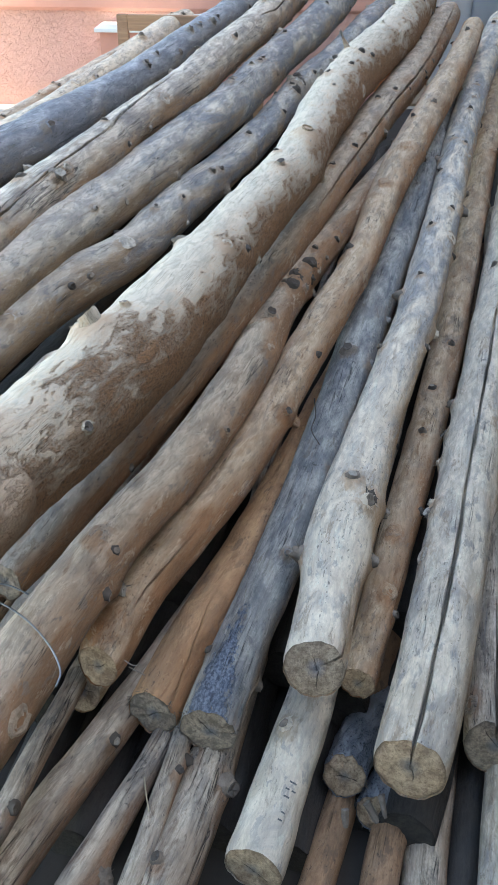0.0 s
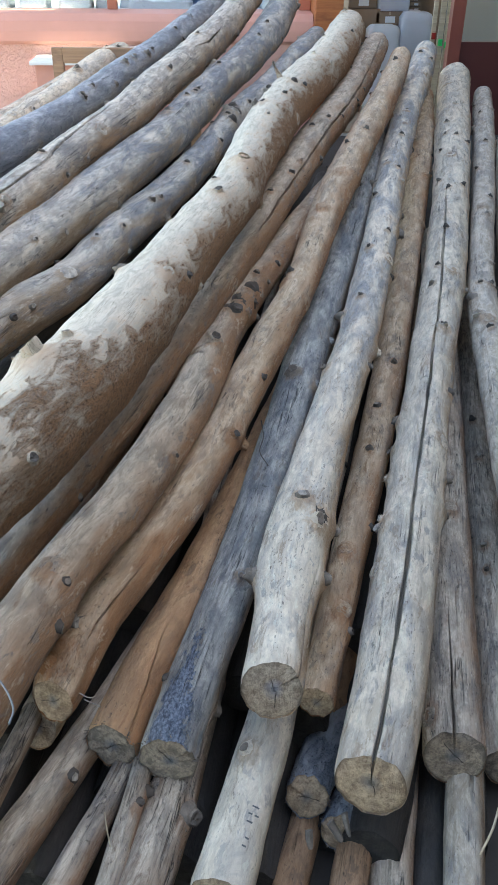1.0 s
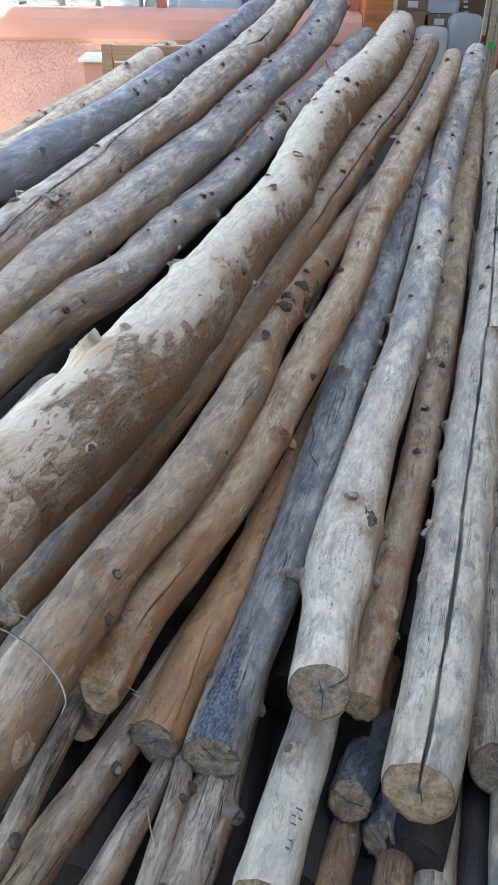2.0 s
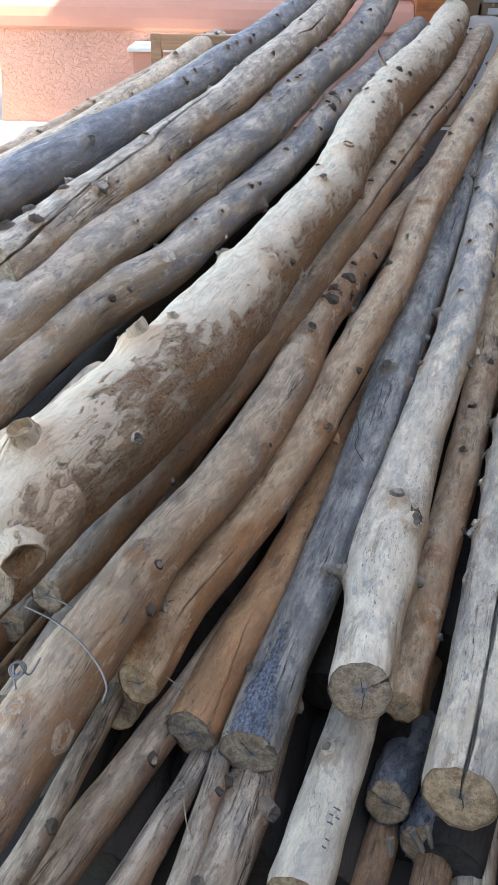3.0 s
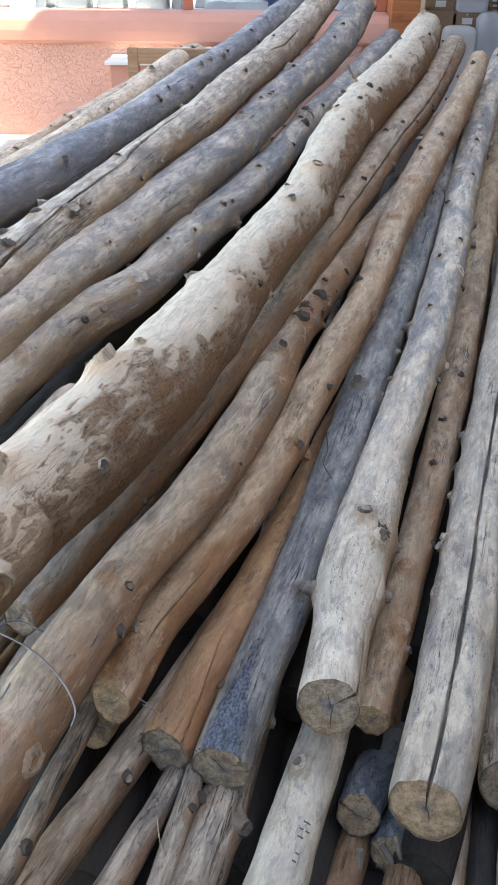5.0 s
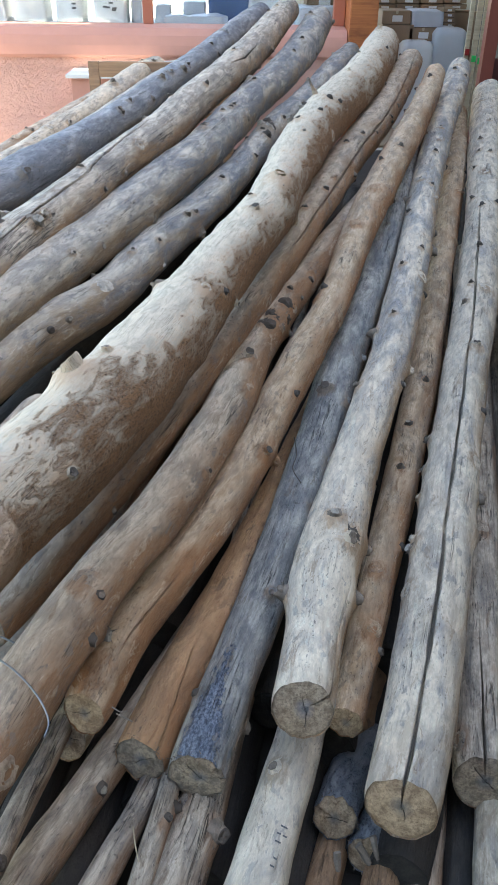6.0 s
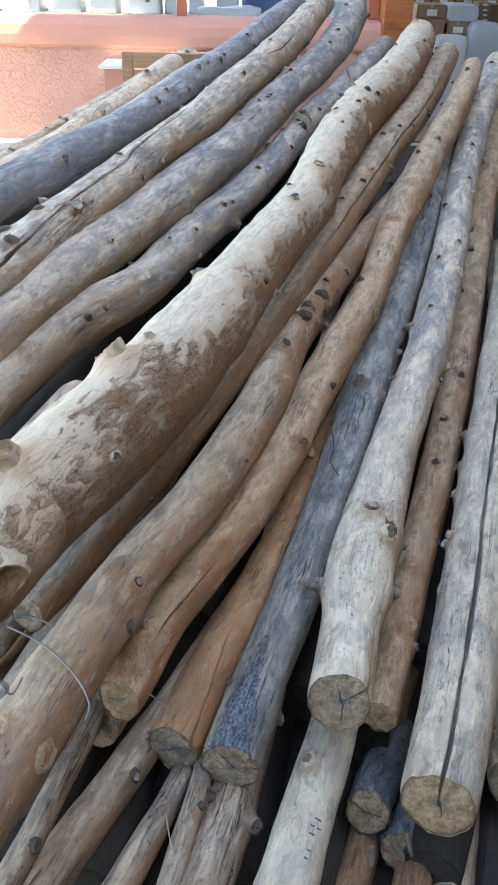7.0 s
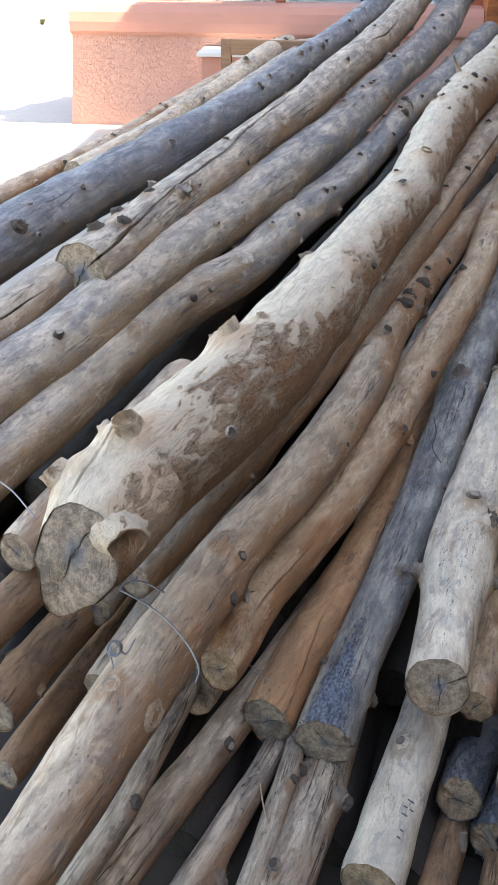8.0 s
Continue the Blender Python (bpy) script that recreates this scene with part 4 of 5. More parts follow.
log("blue", "dark blue-grey curved log",
    [(-0.814, 1.179, 0.706, 0.071), (-0.769, 1.305, 0.72, 0.073), (-0.684, 1.486, 0.741, 0.074), (-0.612, 1.697, 0.765, 0.077), (-0.527, 1.917, 0.79, 0.081), (-0.396, 2.219, 0.825, 0.074), (-0.302, 2.424, 0.849, 0.075), (-0.212, 2.662, 0.876, 0.075), (-0.102, 2.942, 0.908, 0.074), (-0.002, 3.276, 0.947, 0.073), (0.124, 3.681, 0.993, 0.077), (0.293, 4.181, 1.051, 0.08), (0.461, 4.813, 1.124, 0.088), (0.606, 5.49, 1.201, 0.085)],
    knots=[("spur", 3.33, 0.37), ("spur", 3.60, 0.25), ("spur", 2.71, -0.64), ("spur", 2.33, 0.27), ("spur", 2.30, 0.25), ("spur", 2.23, 0.06), ("spur", 2.04, -0.10), ("spur", 1.06, 1.40), ("spur", 0.94, 0.96), ("spur", 0.28, 0.65), ("tuft", 1.36, 1.94), ("stub", 2.00, -0.10)],
    cracks=[], far=(0.7, 1.7))
log("crusty", "cracked grey log lying high on the stack",
    [(-0.691, 1.660, 0.828, 0.079), (-0.638, 1.784, 0.846, 0.073), (-0.547, 2.049, 0.886, 0.066), (-0.429, 2.346, 0.922, 0.068), (-0.416, 2.418, 0.93, 0.065), (-0.325, 2.671, 0.961, 0.065), (-0.218, 2.967, 0.996, 0.067), (-0.114, 3.339, 1.041, 0.069), (0.024, 3.78, 1.094, 0.075), (0.176, 4.336, 1.16, 0.076), (0.265, 4.727, 1.207, 0.077), (0.388, 5.248, 1.27, 0.071)],
    knots=[("scar", 1.08, 0.85), ("spur", 0.92, 1.50), ("spur", 2.52, 2.02), ("spur", 1.61, -0.64), ("spur", 1.80, 0.60), ("spur", 0.75, 1.37), ("spur", 2.32, 0.03), ("scab", 0.10, -0.3), ("scab", 0.22, -0.5), ("scab", 0.34, -0.2), ("scab", 0.16, 0.3), ("stub", 0.46, 0.81), ("stub", 0.41, 0.83)],
    cracks=[[(0.00, 0.85), (0.16, 0.65), (0.43, 0.49), (0.75, 0.33), (1.10, 0.02), (1.30, -0.03)], [(2.17, 0.59), (2.30, 0.88), (2.61, 0.76)]], gape=0.004, end="old")
log("slate", "smooth blue-stained log on the stack",
    [(-1.036, 1.701, 0.796, 0.081), (-0.971, 1.88, 0.816, 0.082), (-0.887, 2.109, 0.843, 0.082), (-0.783, 2.358, 0.871, 0.08), (-0.655, 2.631, 0.903, 0.08), (-0.493, 3.086, 0.955, 0.063), (-0.378, 3.431, 0.995, 0.062), (-0.216, 3.938, 1.053, 0.062), (-0.022, 4.583, 1.127, 0.065), (0.088, 5.008, 1.176, 0.068), (0.248, 5.534, 1.236, 0.064)],
    knots=[("spur", 1.66, 0.84), ("spur", 1.66, 0.64), ("spur", 1.94, 1.26), ("spur", 2.84, 0.46), ("spur", 0.49, 0.86), ("spur", 0.29, 0.45), ("spur", 0.36, 1.48), ("spur", 0.24, 1.37), ("spur", 2.45, 0.69), ("scab", 0.20, 0.9), ("tuft", 2.23, 0.48), ("tuft", 2.13, 0.44), ("stub", 0.92, 0.91)],
    cracks=[])
log("greytan", "rough thin grey log on the outer side of the stack",
    [(-1.528, 2.869, 0.574, 0.051), (-1.462, 3.07, 0.598, 0.049), (-1.317, 3.382, 0.636, 0.045), (-1.153, 3.758, 0.681, 0.043), (-0.971, 4.266, 0.742, 0.045), (-0.786, 4.792, 0.805, 0.046), (-0.65, 5.22, 0.856, 0.045)],
    knots=[("spur", 0.95, 0.46), ("spur", 0.52, 0.96), ("spur", 0.37, 1.32), ("spur", 1.27, 0.35), ("spur", 1.57, 1.17), ("stub", 0.57, 0.86), ("stub", 2.02, 0.73)],
    cracks=[])
log("pale", "pale log with a flattened tip",
    [(-1.182, 3.195, 0.663, 0.057), (-1.069, 3.48, 0.698, 0.054), (-0.94, 3.825, 0.739, 0.05), (-0.835, 4.167, 0.78, 0.053), (-0.692, 4.575, 0.829, 0.06), (-0.55, 5.094, 0.891, 0.075), (-0.411, 5.425, 0.931, 0.075)],
    knots=[("tuft", 2.25, 0.57), ("spur", 1.07, 1.01)],
    cracks=[])
log("blue", "slender blue-grey log on the outer side",
    [(-0.924, 3.487, 0.708, 0.044), (-0.79, 3.86, 0.753, 0.041), (-0.58, 4.509, 0.831, 0.044), (-0.436, 4.969, 0.886, 0.046), (-0.338, 5.258, 0.921, 0.042)],
    knots=[],
    cracks=[])
log("tan", "pale tan log with a straight crack",
    [(-0.869, 1.247, 0.752, 0.054), (-0.832, 1.426, 0.768, 0.057), (-0.787, 1.597, 0.784, 0.059), (-0.735, 1.798, 0.802, 0.06), (-0.647, 2.058, 0.825, 0.06), (-0.565, 2.358, 0.846, 0.059), (-0.393, 2.983, 0.89, 0.058), (-0.224, 3.6, 0.933, 0.055)],
    knots=[("spur", 0.18, 1.86)],
    cracks=[[(0.12, 0.47), (0.25, 0.73), (0.36, 0.85)]])
log("orange", "orange-tan bare log with a rough sawn end",
    [(-0.177, 0.914, 0.240, 0.051), (-0.162, 0.956, 0.244, 0.052), (-0.121, 1.060, 0.255, 0.053), (-0.065, 1.184, 0.268, 0.055), (0.001, 1.333, 0.282, 0.056), (0.074, 1.507, 0.299, 0.056), (0.170, 1.745, 0.324, 0.056), (0.289, 2.063, 0.346, 0.055), (0.396, 2.351, 0.366, 0.054), (0.547, 2.756, 0.394, 0.051)],
    knots=[],
    cracks=[[(0.03, 0.78), (0.14, 0.48), (0.24, 0.19)]], end="grey", fray=70)
log("greyblue", "blue-grey log with blue paint near its end",
    [(-0.069, 0.862, 0.262, 0.056), (-0.054, 0.915, 0.273, 0.055), (-0.018, 1.021, 0.294, 0.054), (0.031, 1.145, 0.319, 0.054), (0.086, 1.285, 0.347, 0.055), (0.142, 1.445, 0.379, 0.056), (0.203, 1.63, 0.416, 0.058), (0.272, 1.845, 0.459, 0.062), (0.351, 2.099, 0.51, 0.061), (0.459, 2.402, 0.57, 0.058), (0.551, 2.691, 0.628, 0.057), (0.672, 3.081, 0.706, 0.056), (0.757, 3.381, 0.727, 0.056), (0.878, 3.812, 0.757, 0.054), (1.016, 4.3, 0.791, 0.052)],
    knots=[("stub", 1.08, -0.16), ("stub", 1.06, 1.05), ("tuft", 0.82, 1.11), ("tuft", 0.79, 1.10), ("spur", 1.29, 1.23), ("spur", 0.66, 0.89), ("spur", 0.39, 0.45)],
    cracks=[[(0.00, 1.42), (0.15, 1.57), (0.27, 1.35)]], paint=(0.26, -0.12, 0.8), fray=40)
log("warm", "slender warm brown log in the second layer",
    [(0.216, 0.965, 0.271, 0.036), (0.280, 1.156, 0.292, 0.040), (0.334, 1.313, 0.309, 0.042), (0.397, 1.496, 0.329, 0.045), (0.487, 1.760, 0.359, 0.049), (0.604, 2.120, 0.398, 0.051), (0.734, 2.555, 0.465, 0.052), (0.985, 3.391, 0.575, 0.055), (1.180, 4.068, 0.675, 0.058), (1.248, 4.328, 0.704, 0.057), (1.323, 4.611, 0.724, 0.055), (1.426, 5.000, 0.751, 0.053)],
    knots=[("scar", 0.37, -0.17), ("scar", 0.20, 0.46), ("spur", 0.74, -0.13), ("spur", 0.94, -0.20), ("spur", 1.18, 0.27)],
    cracks=[])
log("grey", "grey log with a fine crack and smooth sawn end",
    [(0.465, 0.86, 0.226, 0.06), (0.49, 0.968, 0.237, 0.058), (0.522, 1.101, 0.25, 0.058), (0.582, 1.338, 0.274, 0.056), (0.658, 1.638, 0.304, 0.055), (0.76, 2.028, 0.343, 0.054), (0.829, 2.328, 0.364, 0.054), (0.937, 2.791, 0.396, 0.052), (1.055, 3.3, 0.432, 0.05)],
    knots=[],
    cracks=[[(0.00, -0.15), (0.14, -0.13), (0.29, -0.19)]], slant=0.3)
log("grey", "thin dark grey log in the second layer",
    [(0.598, 0.881, 0.153, 0.055), (0.651, 1.112, 0.176, 0.053), (0.712, 1.370, 0.202, 0.048), (0.796, 1.724, 0.238, 0.045), (0.894, 2.136, 0.278, 0.045), (0.981, 2.488, 0.314, 0.043), (1.048, 2.800, 0.335, 0.043), (1.104, 3.054, 0.353, 0.042), (1.187, 3.432, 0.380, 0.040)],
    knots=[("spur", 0.56, -0.44), ("spur", 0.48, -0.41), ("spur", 0.91, -0.24)],
    cracks=[])
log("tan", "pale straight log in the bottom layer",
    [(0.398, 0.545, 0.134, 0.035), (0.44, 0.678, 0.144, 0.035), (0.488, 0.837, 0.157, 0.035), (0.541, 1.017, 0.171, 0.034), (0.621, 1.317, 0.192, 0.034), (0.907, 2.387, 0.267, 0.033), (1.152, 3.3, 0.331, 0.032)],
    knots=[],
    cracks=[])
log("cream", "pale cream log with dark stamped marks",
    [(0.015, 0.651, 0.189, 0.053), (0.044, 0.733, 0.196, 0.052), (0.079, 0.831, 0.205, 0.05), (0.122, 0.954, 0.216, 0.049), (0.163, 1.081, 0.227, 0.047), (0.22, 1.26, 0.243, 0.046), (0.307, 1.56, 0.264, 0.046), (0.576, 2.484, 0.329, 0.045), (0.813, 3.3, 0.386, 0.043)],
    knots=[],
    cracks=[], marks=[(0.130, 0.43, 0.007, 0.0030), (0.121, 0.37, 0.007, 0.0030), (0.120, 0.58, 0.007, 0.0030), (0.110, 0.44, 0.007, 0.0030), (0.102, 0.38, 0.007, 0.0030), (0.127, 0.54, 0.007, 0.0030), (0.074, 0.46, 0.007, 0.0030), (0.066, 0.43, 0.007, 0.0030)])
log("bluebark", "short blue-barked log with a fresh tan end",
    [(0.186, 0.836, 0.166, 0.042), (0.224, 0.930, 0.135, 0.044), (0.280, 1.045, 0.092, 0.046), (0.332, 1.184, 0.038, 0.044)],
    knots=[],
    cracks=[], fray=16)
log("bluebark", "blue-barked splintered log end",
    [(0.239, 0.783, 0.128, 0.036), (0.282, 0.858, 0.108, 0.040), (0.338, 0.963, 0.075, 0.041), (0.422, 1.112, 0.061, 0.040)],
    knots=[],
    cracks=[], fray=16)
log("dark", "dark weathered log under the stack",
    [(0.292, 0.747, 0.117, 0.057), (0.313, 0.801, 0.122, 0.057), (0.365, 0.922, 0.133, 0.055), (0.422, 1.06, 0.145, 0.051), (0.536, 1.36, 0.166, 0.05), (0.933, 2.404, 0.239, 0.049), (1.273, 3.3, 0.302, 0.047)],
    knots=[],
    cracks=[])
log("rust", "lower-layer log of the stack, darkened to brown",
    [(0.112, 0.635, 0.084, 0.03), (0.155, 0.743, 0.092, 0.031), (0.21, 0.89, 0.102, 0.031), (0.315, 1.19, 0.123, 0.031), (0.713, 2.336, 0.204, 0.03), (1.049, 3.3, 0.271, 0.029)],
    knots=[],
    cracks=[])
log("rust", "lower-layer log of the stack, darkened to brown",
    [(0.22, 0.616, 0.093, 0.033), (0.256, 0.732, 0.101, 0.034), (0.307, 0.878, 0.111, 0.033), (0.397, 1.178, 0.132, 0.033), (0.741, 2.331, 0.213, 0.032), (1.031, 3.3, 0.281, 0.031)],
    knots=[],
    cracks=[])
log("grey", "weathered grey log in the lower layers of the stack",
    [(0.302, 0.611, 0.073, 0.04), (0.334, 0.738, 0.082, 0.04), (0.378, 0.886, 0.092, 0.04), (0.452, 1.186, 0.113, 0.04), (0.735, 2.334, 0.193, 0.039), (0.973, 3.3, 0.261, 0.037)],
    knots=[],
    cracks=[])
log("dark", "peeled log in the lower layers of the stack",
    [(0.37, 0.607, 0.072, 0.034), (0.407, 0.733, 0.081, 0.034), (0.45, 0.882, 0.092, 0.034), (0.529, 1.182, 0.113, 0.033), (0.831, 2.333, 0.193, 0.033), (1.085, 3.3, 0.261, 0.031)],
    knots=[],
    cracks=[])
log("grey", "weathered grey log in the lower layers of the stack",
    [(-0.304, 0.228, 0.112, 0.058), (-0.153, 0.608, 0.145, 0.056), (-0.116, 0.701, 0.153, 0.053), (-0.088, 0.782, 0.16, 0.049), (-0.058, 0.875, 0.169, 0.045), (-0.027, 0.978, 0.178, 0.042), (0.056, 1.278, 0.199, 0.041), (0.358, 2.371, 0.276, 0.041), (0.615, 3.3, 0.341, 0.038)],
    knots=[],
    cracks=[[(0.12, 0.44), (0.20, 0.39)]])
log("grey", "weathered grey log in the lower layers of the stack",
    [(-0.292, 0.236, 0.146, 0.023), (-0.186, 0.616, 0.185, 0.022), (-0.167, 0.684, 0.192, 0.022), (-0.148, 0.764, 0.199, 0.021), (-0.124, 0.865, 0.208, 0.019), (-0.059, 1.165, 0.229, 0.019), (0.189, 2.326, 0.31, 0.018), (0.398, 3.3, 0.378, 0.017)],
    knots=[],
    cracks=[])
log("grey", "weathered grey log in the lower layers of the stack",
    [(-0.465, 0.263, 0.122, 0.031), (-0.278, 0.643, 0.158, 0.03), (-0.247, 0.706, 0.164, 0.029), (-0.213, 0.779, 0.17, 0.028), (-0.168, 0.88, 0.179, 0.024), (-0.045, 1.18, 0.2, 0.024), (0.428, 2.332, 0.281, 0.024), (0.825, 3.3, 0.349, 0.022)],
    knots=[("stub", 0.10, 0.18), ("spur", 0.19, 0.38)],
    cracks=[])
log("grey", "weathered grey log in the lower layers of the stack",
    [(-0.595, 0.283, 0.136, 0.043), (-0.397, 0.663, 0.17, 0.042), (-0.35, 0.753, 0.178, 0.041), (-0.304, 0.834, 0.185, 0.04), (-0.244, 0.941, 0.195, 0.038), (-0.187, 1.049, 0.204, 0.036), (-0.041, 1.349, 0.225, 0.035), (0.473, 2.4, 0.299, 0.035), (0.913, 3.3, 0.362, 0.033)],
    knots=[("spur", 0.15, 0.84)],
    cracks=[])
log("grey", "weathered grey log in the lower layers of the stack",
    [(-0.477, 0.521, 0.227, 0.024), (-0.459, 0.582, 0.232, 0.024), (-0.409, 0.702, 0.243, 0.024), (-0.368, 0.842, 0.256, 0.023), (-0.337, 0.941, 0.265, 0.021), (-0.255, 1.241, 0.286, 0.021), (0.051, 2.356, 0.364, 0.02), (0.309, 3.3, 0.43, 0.019)],
    knots=[],
    cracks=[])
log("pale", "weathered pale log in the lower layers of the stack",
    [(-0.319, 0.959, 0.251, 0.042), (-0.284, 1.052, 0.26, 0.042), (-0.229, 1.189, 0.272, 0.042), (-0.153, 1.365, 0.288, 0.041), (-0.041, 1.665, 0.309, 0.04), (0.282, 2.526, 0.369, 0.04), (0.572, 3.3, 0.423, 0.038)],
    knots=[],
    cracks=[], slant=0.6)
log("grey", "weathered grey log in the lower layers of the stack",
    [(-0.525, 1.009, 0.411, 0.04), (-0.488, 1.116, 0.422, 0.041), (-0.415, 1.297, 0.44, 0.041), (-0.305, 1.548, 0.465, 0.042), (-0.191, 1.848, 0.486, 0.041), (0.095, 2.599, 0.538, 0.04), (0.362, 3.3, 0.587, 0.038)],
    knots=[],
    cracks=[])
log("greytan", "peeled log in the lower layers of the stack",
    [(-0.634, 0.966, 0.576, 0.042), (-0.604, 1.053, 0.586, 0.043), (-0.529, 1.254, 0.61, 0.044), (-0.424, 1.547, 0.646, 0.044)],
    knots=[],
    cracks=[])
log("rust", "lower-layer log of the stack, darkened to brown",
    [(-0.652, 0.8, 0.35, 0.045), (-0.613, 0.899, 0.36, 0.045), (-0.561, 1.022, 0.372, 0.045), (-0.468, 1.231, 0.393, 0.043), (-0.35, 1.531, 0.414, 0.043), (-0.239, 1.812, 0.434, 0.042), (-0.087, 2.2, 0.461, 0.04)],
    knots=[],
    cracks=[])
log("rust", "lower-layer log of the stack, darkened to brown",
    [(-0.633, 0.75, 0.245, 0.03), (-0.599, 0.844, 0.254, 0.033), (-0.547, 0.972, 0.267, 0.035), (-0.462, 1.167, 0.287, 0.035), (-0.347, 1.467, 0.308, 0.034), (-0.179, 1.907, 0.339, 0.034), (0.009, 2.4, 0.373, 0.032)],
    knots=[],
    cracks=[])
log("rust", "lower-layer log of the stack, darkened to brown",
    [(-0.697, 0.838, 0.464, 0.044), (-0.652, 0.941, 0.474, 0.044), (-0.609, 1.042, 0.484, 0.044), (-0.535, 1.24, 0.504, 0.042), (-0.43, 1.54, 0.525, 0.041), (-0.375, 1.696, 0.536, 0.041), (-0.268, 2, 0.557, 0.039)],
    knots=[],
    cracks=[])
log("pale", "peeled log in the lower layers of the stack",
    [(-0.478, 0.85, 0.377, 0.03), (-0.448, 0.936, 0.384, 0.032), (-0.4, 1.077, 0.397, 0.032), (-0.307, 1.334, 0.42, 0.032), (-0.211, 1.634, 0.441, 0.032), (0.07, 2.514, 0.503, 0.031), (0.322, 3.3, 0.558, 0.029)],
    knots=[],
    cracks=[])

# added lower layers, seen only in the gaps; their near-black colour stands in for shade
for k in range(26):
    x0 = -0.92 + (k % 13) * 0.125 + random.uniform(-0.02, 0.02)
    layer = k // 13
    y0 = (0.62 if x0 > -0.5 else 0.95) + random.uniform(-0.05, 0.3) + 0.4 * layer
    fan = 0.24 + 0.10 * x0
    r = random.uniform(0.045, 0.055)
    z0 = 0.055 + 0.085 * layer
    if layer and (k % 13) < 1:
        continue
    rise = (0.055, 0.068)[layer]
    log("dark", "filler log deep inside the stack, near-black as gap shade", [(x0 + fan * q, y0 + q, z0 + rise * q + 0.02 * y0 + random.uniform(-0.006, 0.006), r) for q in (0.0, 0.8, 1.7, 2.6, 3.4)], extra=1)
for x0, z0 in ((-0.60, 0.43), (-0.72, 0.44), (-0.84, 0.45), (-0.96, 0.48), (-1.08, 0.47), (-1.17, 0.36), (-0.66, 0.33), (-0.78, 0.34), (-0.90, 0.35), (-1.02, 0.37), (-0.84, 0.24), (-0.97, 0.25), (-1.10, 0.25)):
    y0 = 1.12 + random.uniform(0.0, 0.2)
    log("dark", "filler log deep inside the stack, near-black as gap shade", [(x0 + 0.34 * q, y0 + q, z0 + 0.085 * q + random.uniform(-0.006, 0.006), random.uniform(0.048, 0.056)) for q in (0.0, 0.8, 1.7, 2.6)], extra=1)


# steel tie wire and its coil on the stack
tie = wire("tie_wire", [(-0.421, 0.868, 0.602), (-0.400, 0.858, 0.601), (-0.369, 0.842, 0.599), (-0.329, 0.812, 0.596), (-0.291, 0.770, 0.592), (-0.270, 0.732, 0.588), (-0.271, 0.706, 0.586)], 0.0016, STEEL)
tagged(tie, "bent steel tie wire lying over a log", "wire")
tagged(wire("tie_wire", [(-0.420, 0.863, 0.606), (-0.414, 0.878, 0.608), (-0.398, 0.885, 0.609), (-0.377, 0.881, 0.608), (-0.346, 0.865, 0.607)], 0.0015, STEEL), "curled end of steel tie wire", "wire")
tagged(wire("tie_wire", [(-0.699, 1.033, 0.703), (-0.633, 0.990, 0.699), (-0.570, 0.927, 0.693)], 0.0015, STEEL), "steel tie wire between two logs", "wire")
turns = [(-0.401 + 0.0105 * math.cos(a), 0.760 + 0.0063 * math.sin(a) - 0.0009 * a, 0.591 + 0.0084 * math.sin(a) + 0.0006 * a) for a in (2.6 + 0.4 * k for k in range(44))]
tagged(wire("wire_coil", [(-0.397, 0.723, 0.587), (-0.406, 0.744, 0.589)] + turns + [(-0.383, 0.744, 0.594), (-0.374, 0.772, 0.597)], 0.0013, STEEL, step=0.0022), "small coil of steel wire on a log", "wire")
tagged(wire("white_cable", [(-0.727, 5.550, 0.862), (-0.596, 5.550, 0.906), (-0.466, 5.550, 0.947), (-0.338, 5.550, 0.955), (-0.228, 5.550, 0.975), (-0.137, 5.550, 1.009), (-0.027, 5.550, 1.068), (0.099, 5.550, 1.146)], 0.0045, CABLE), "thin white cable behind the stack", "cable")
tagged(wire("splinter", [(0.542, 0.791, 0.231), (0.514, 0.756, 0.228), (0.490, 0.719, 0.225), (0.455, 0.678, 0.221)], 0.0022, SLAT_WOOD), "pale curved splinter on the stack", "splinter")
tagged(wire("bark_fibre", [(0.144, 1.467, 0.609), (0.144, 1.411, 0.600), (0.133, 1.367, 0.592), (0.147, 1.323, 0.585)], 0.0012, KNOT_DARK), "thin dark bark fibre hanging from a log", "splinter")
tagged(wire("bark_fibre", [(-0.179, 0.789, 0.231), (-0.172, 0.758, 0.228), (-0.164, 0.729, 0.226)], 0.0013, SLAT_WOOD), "thin pale bark fibre between two logs", "splinter")
tagged(wire("bark_fibre", [(-0.198, 0.856, 0.446), (-0.183, 0.848, 0.445), (-0.170, 0.841, 0.444)], 0.001, KNOT_PALE), "thin pale bark fibre between two logs", "splinter")
tagged(wire("bark_fibre", [(-0.207, 0.869, 0.447), (-0.191, 0.859, 0.446), (-0.180, 0.862, 0.446)], 0.001, KNOT_PALE), "thin pale bark fibre between two logs", "splinter")
chip((0.176, 0.741, 0.207), (0.177, 0.727, 0.185), 0.013)
chip((0.219, 0.754, 0.208), (0.234, 0.737, 0.186), 0.016)
chip((0.243, 0.766, 0.209), (0.249, 0.744, 0.187), 0.012)

# ---- shop: goods behind the window and in the doorway ----
shelf = boxed("display_counter", (-1.88, 6.42, 0.94), (0.78, 7.3, 1.10), WHITE_BOX, bevel=0.006)
tagged(shelf, "white display counter behind the shop window", "counter")


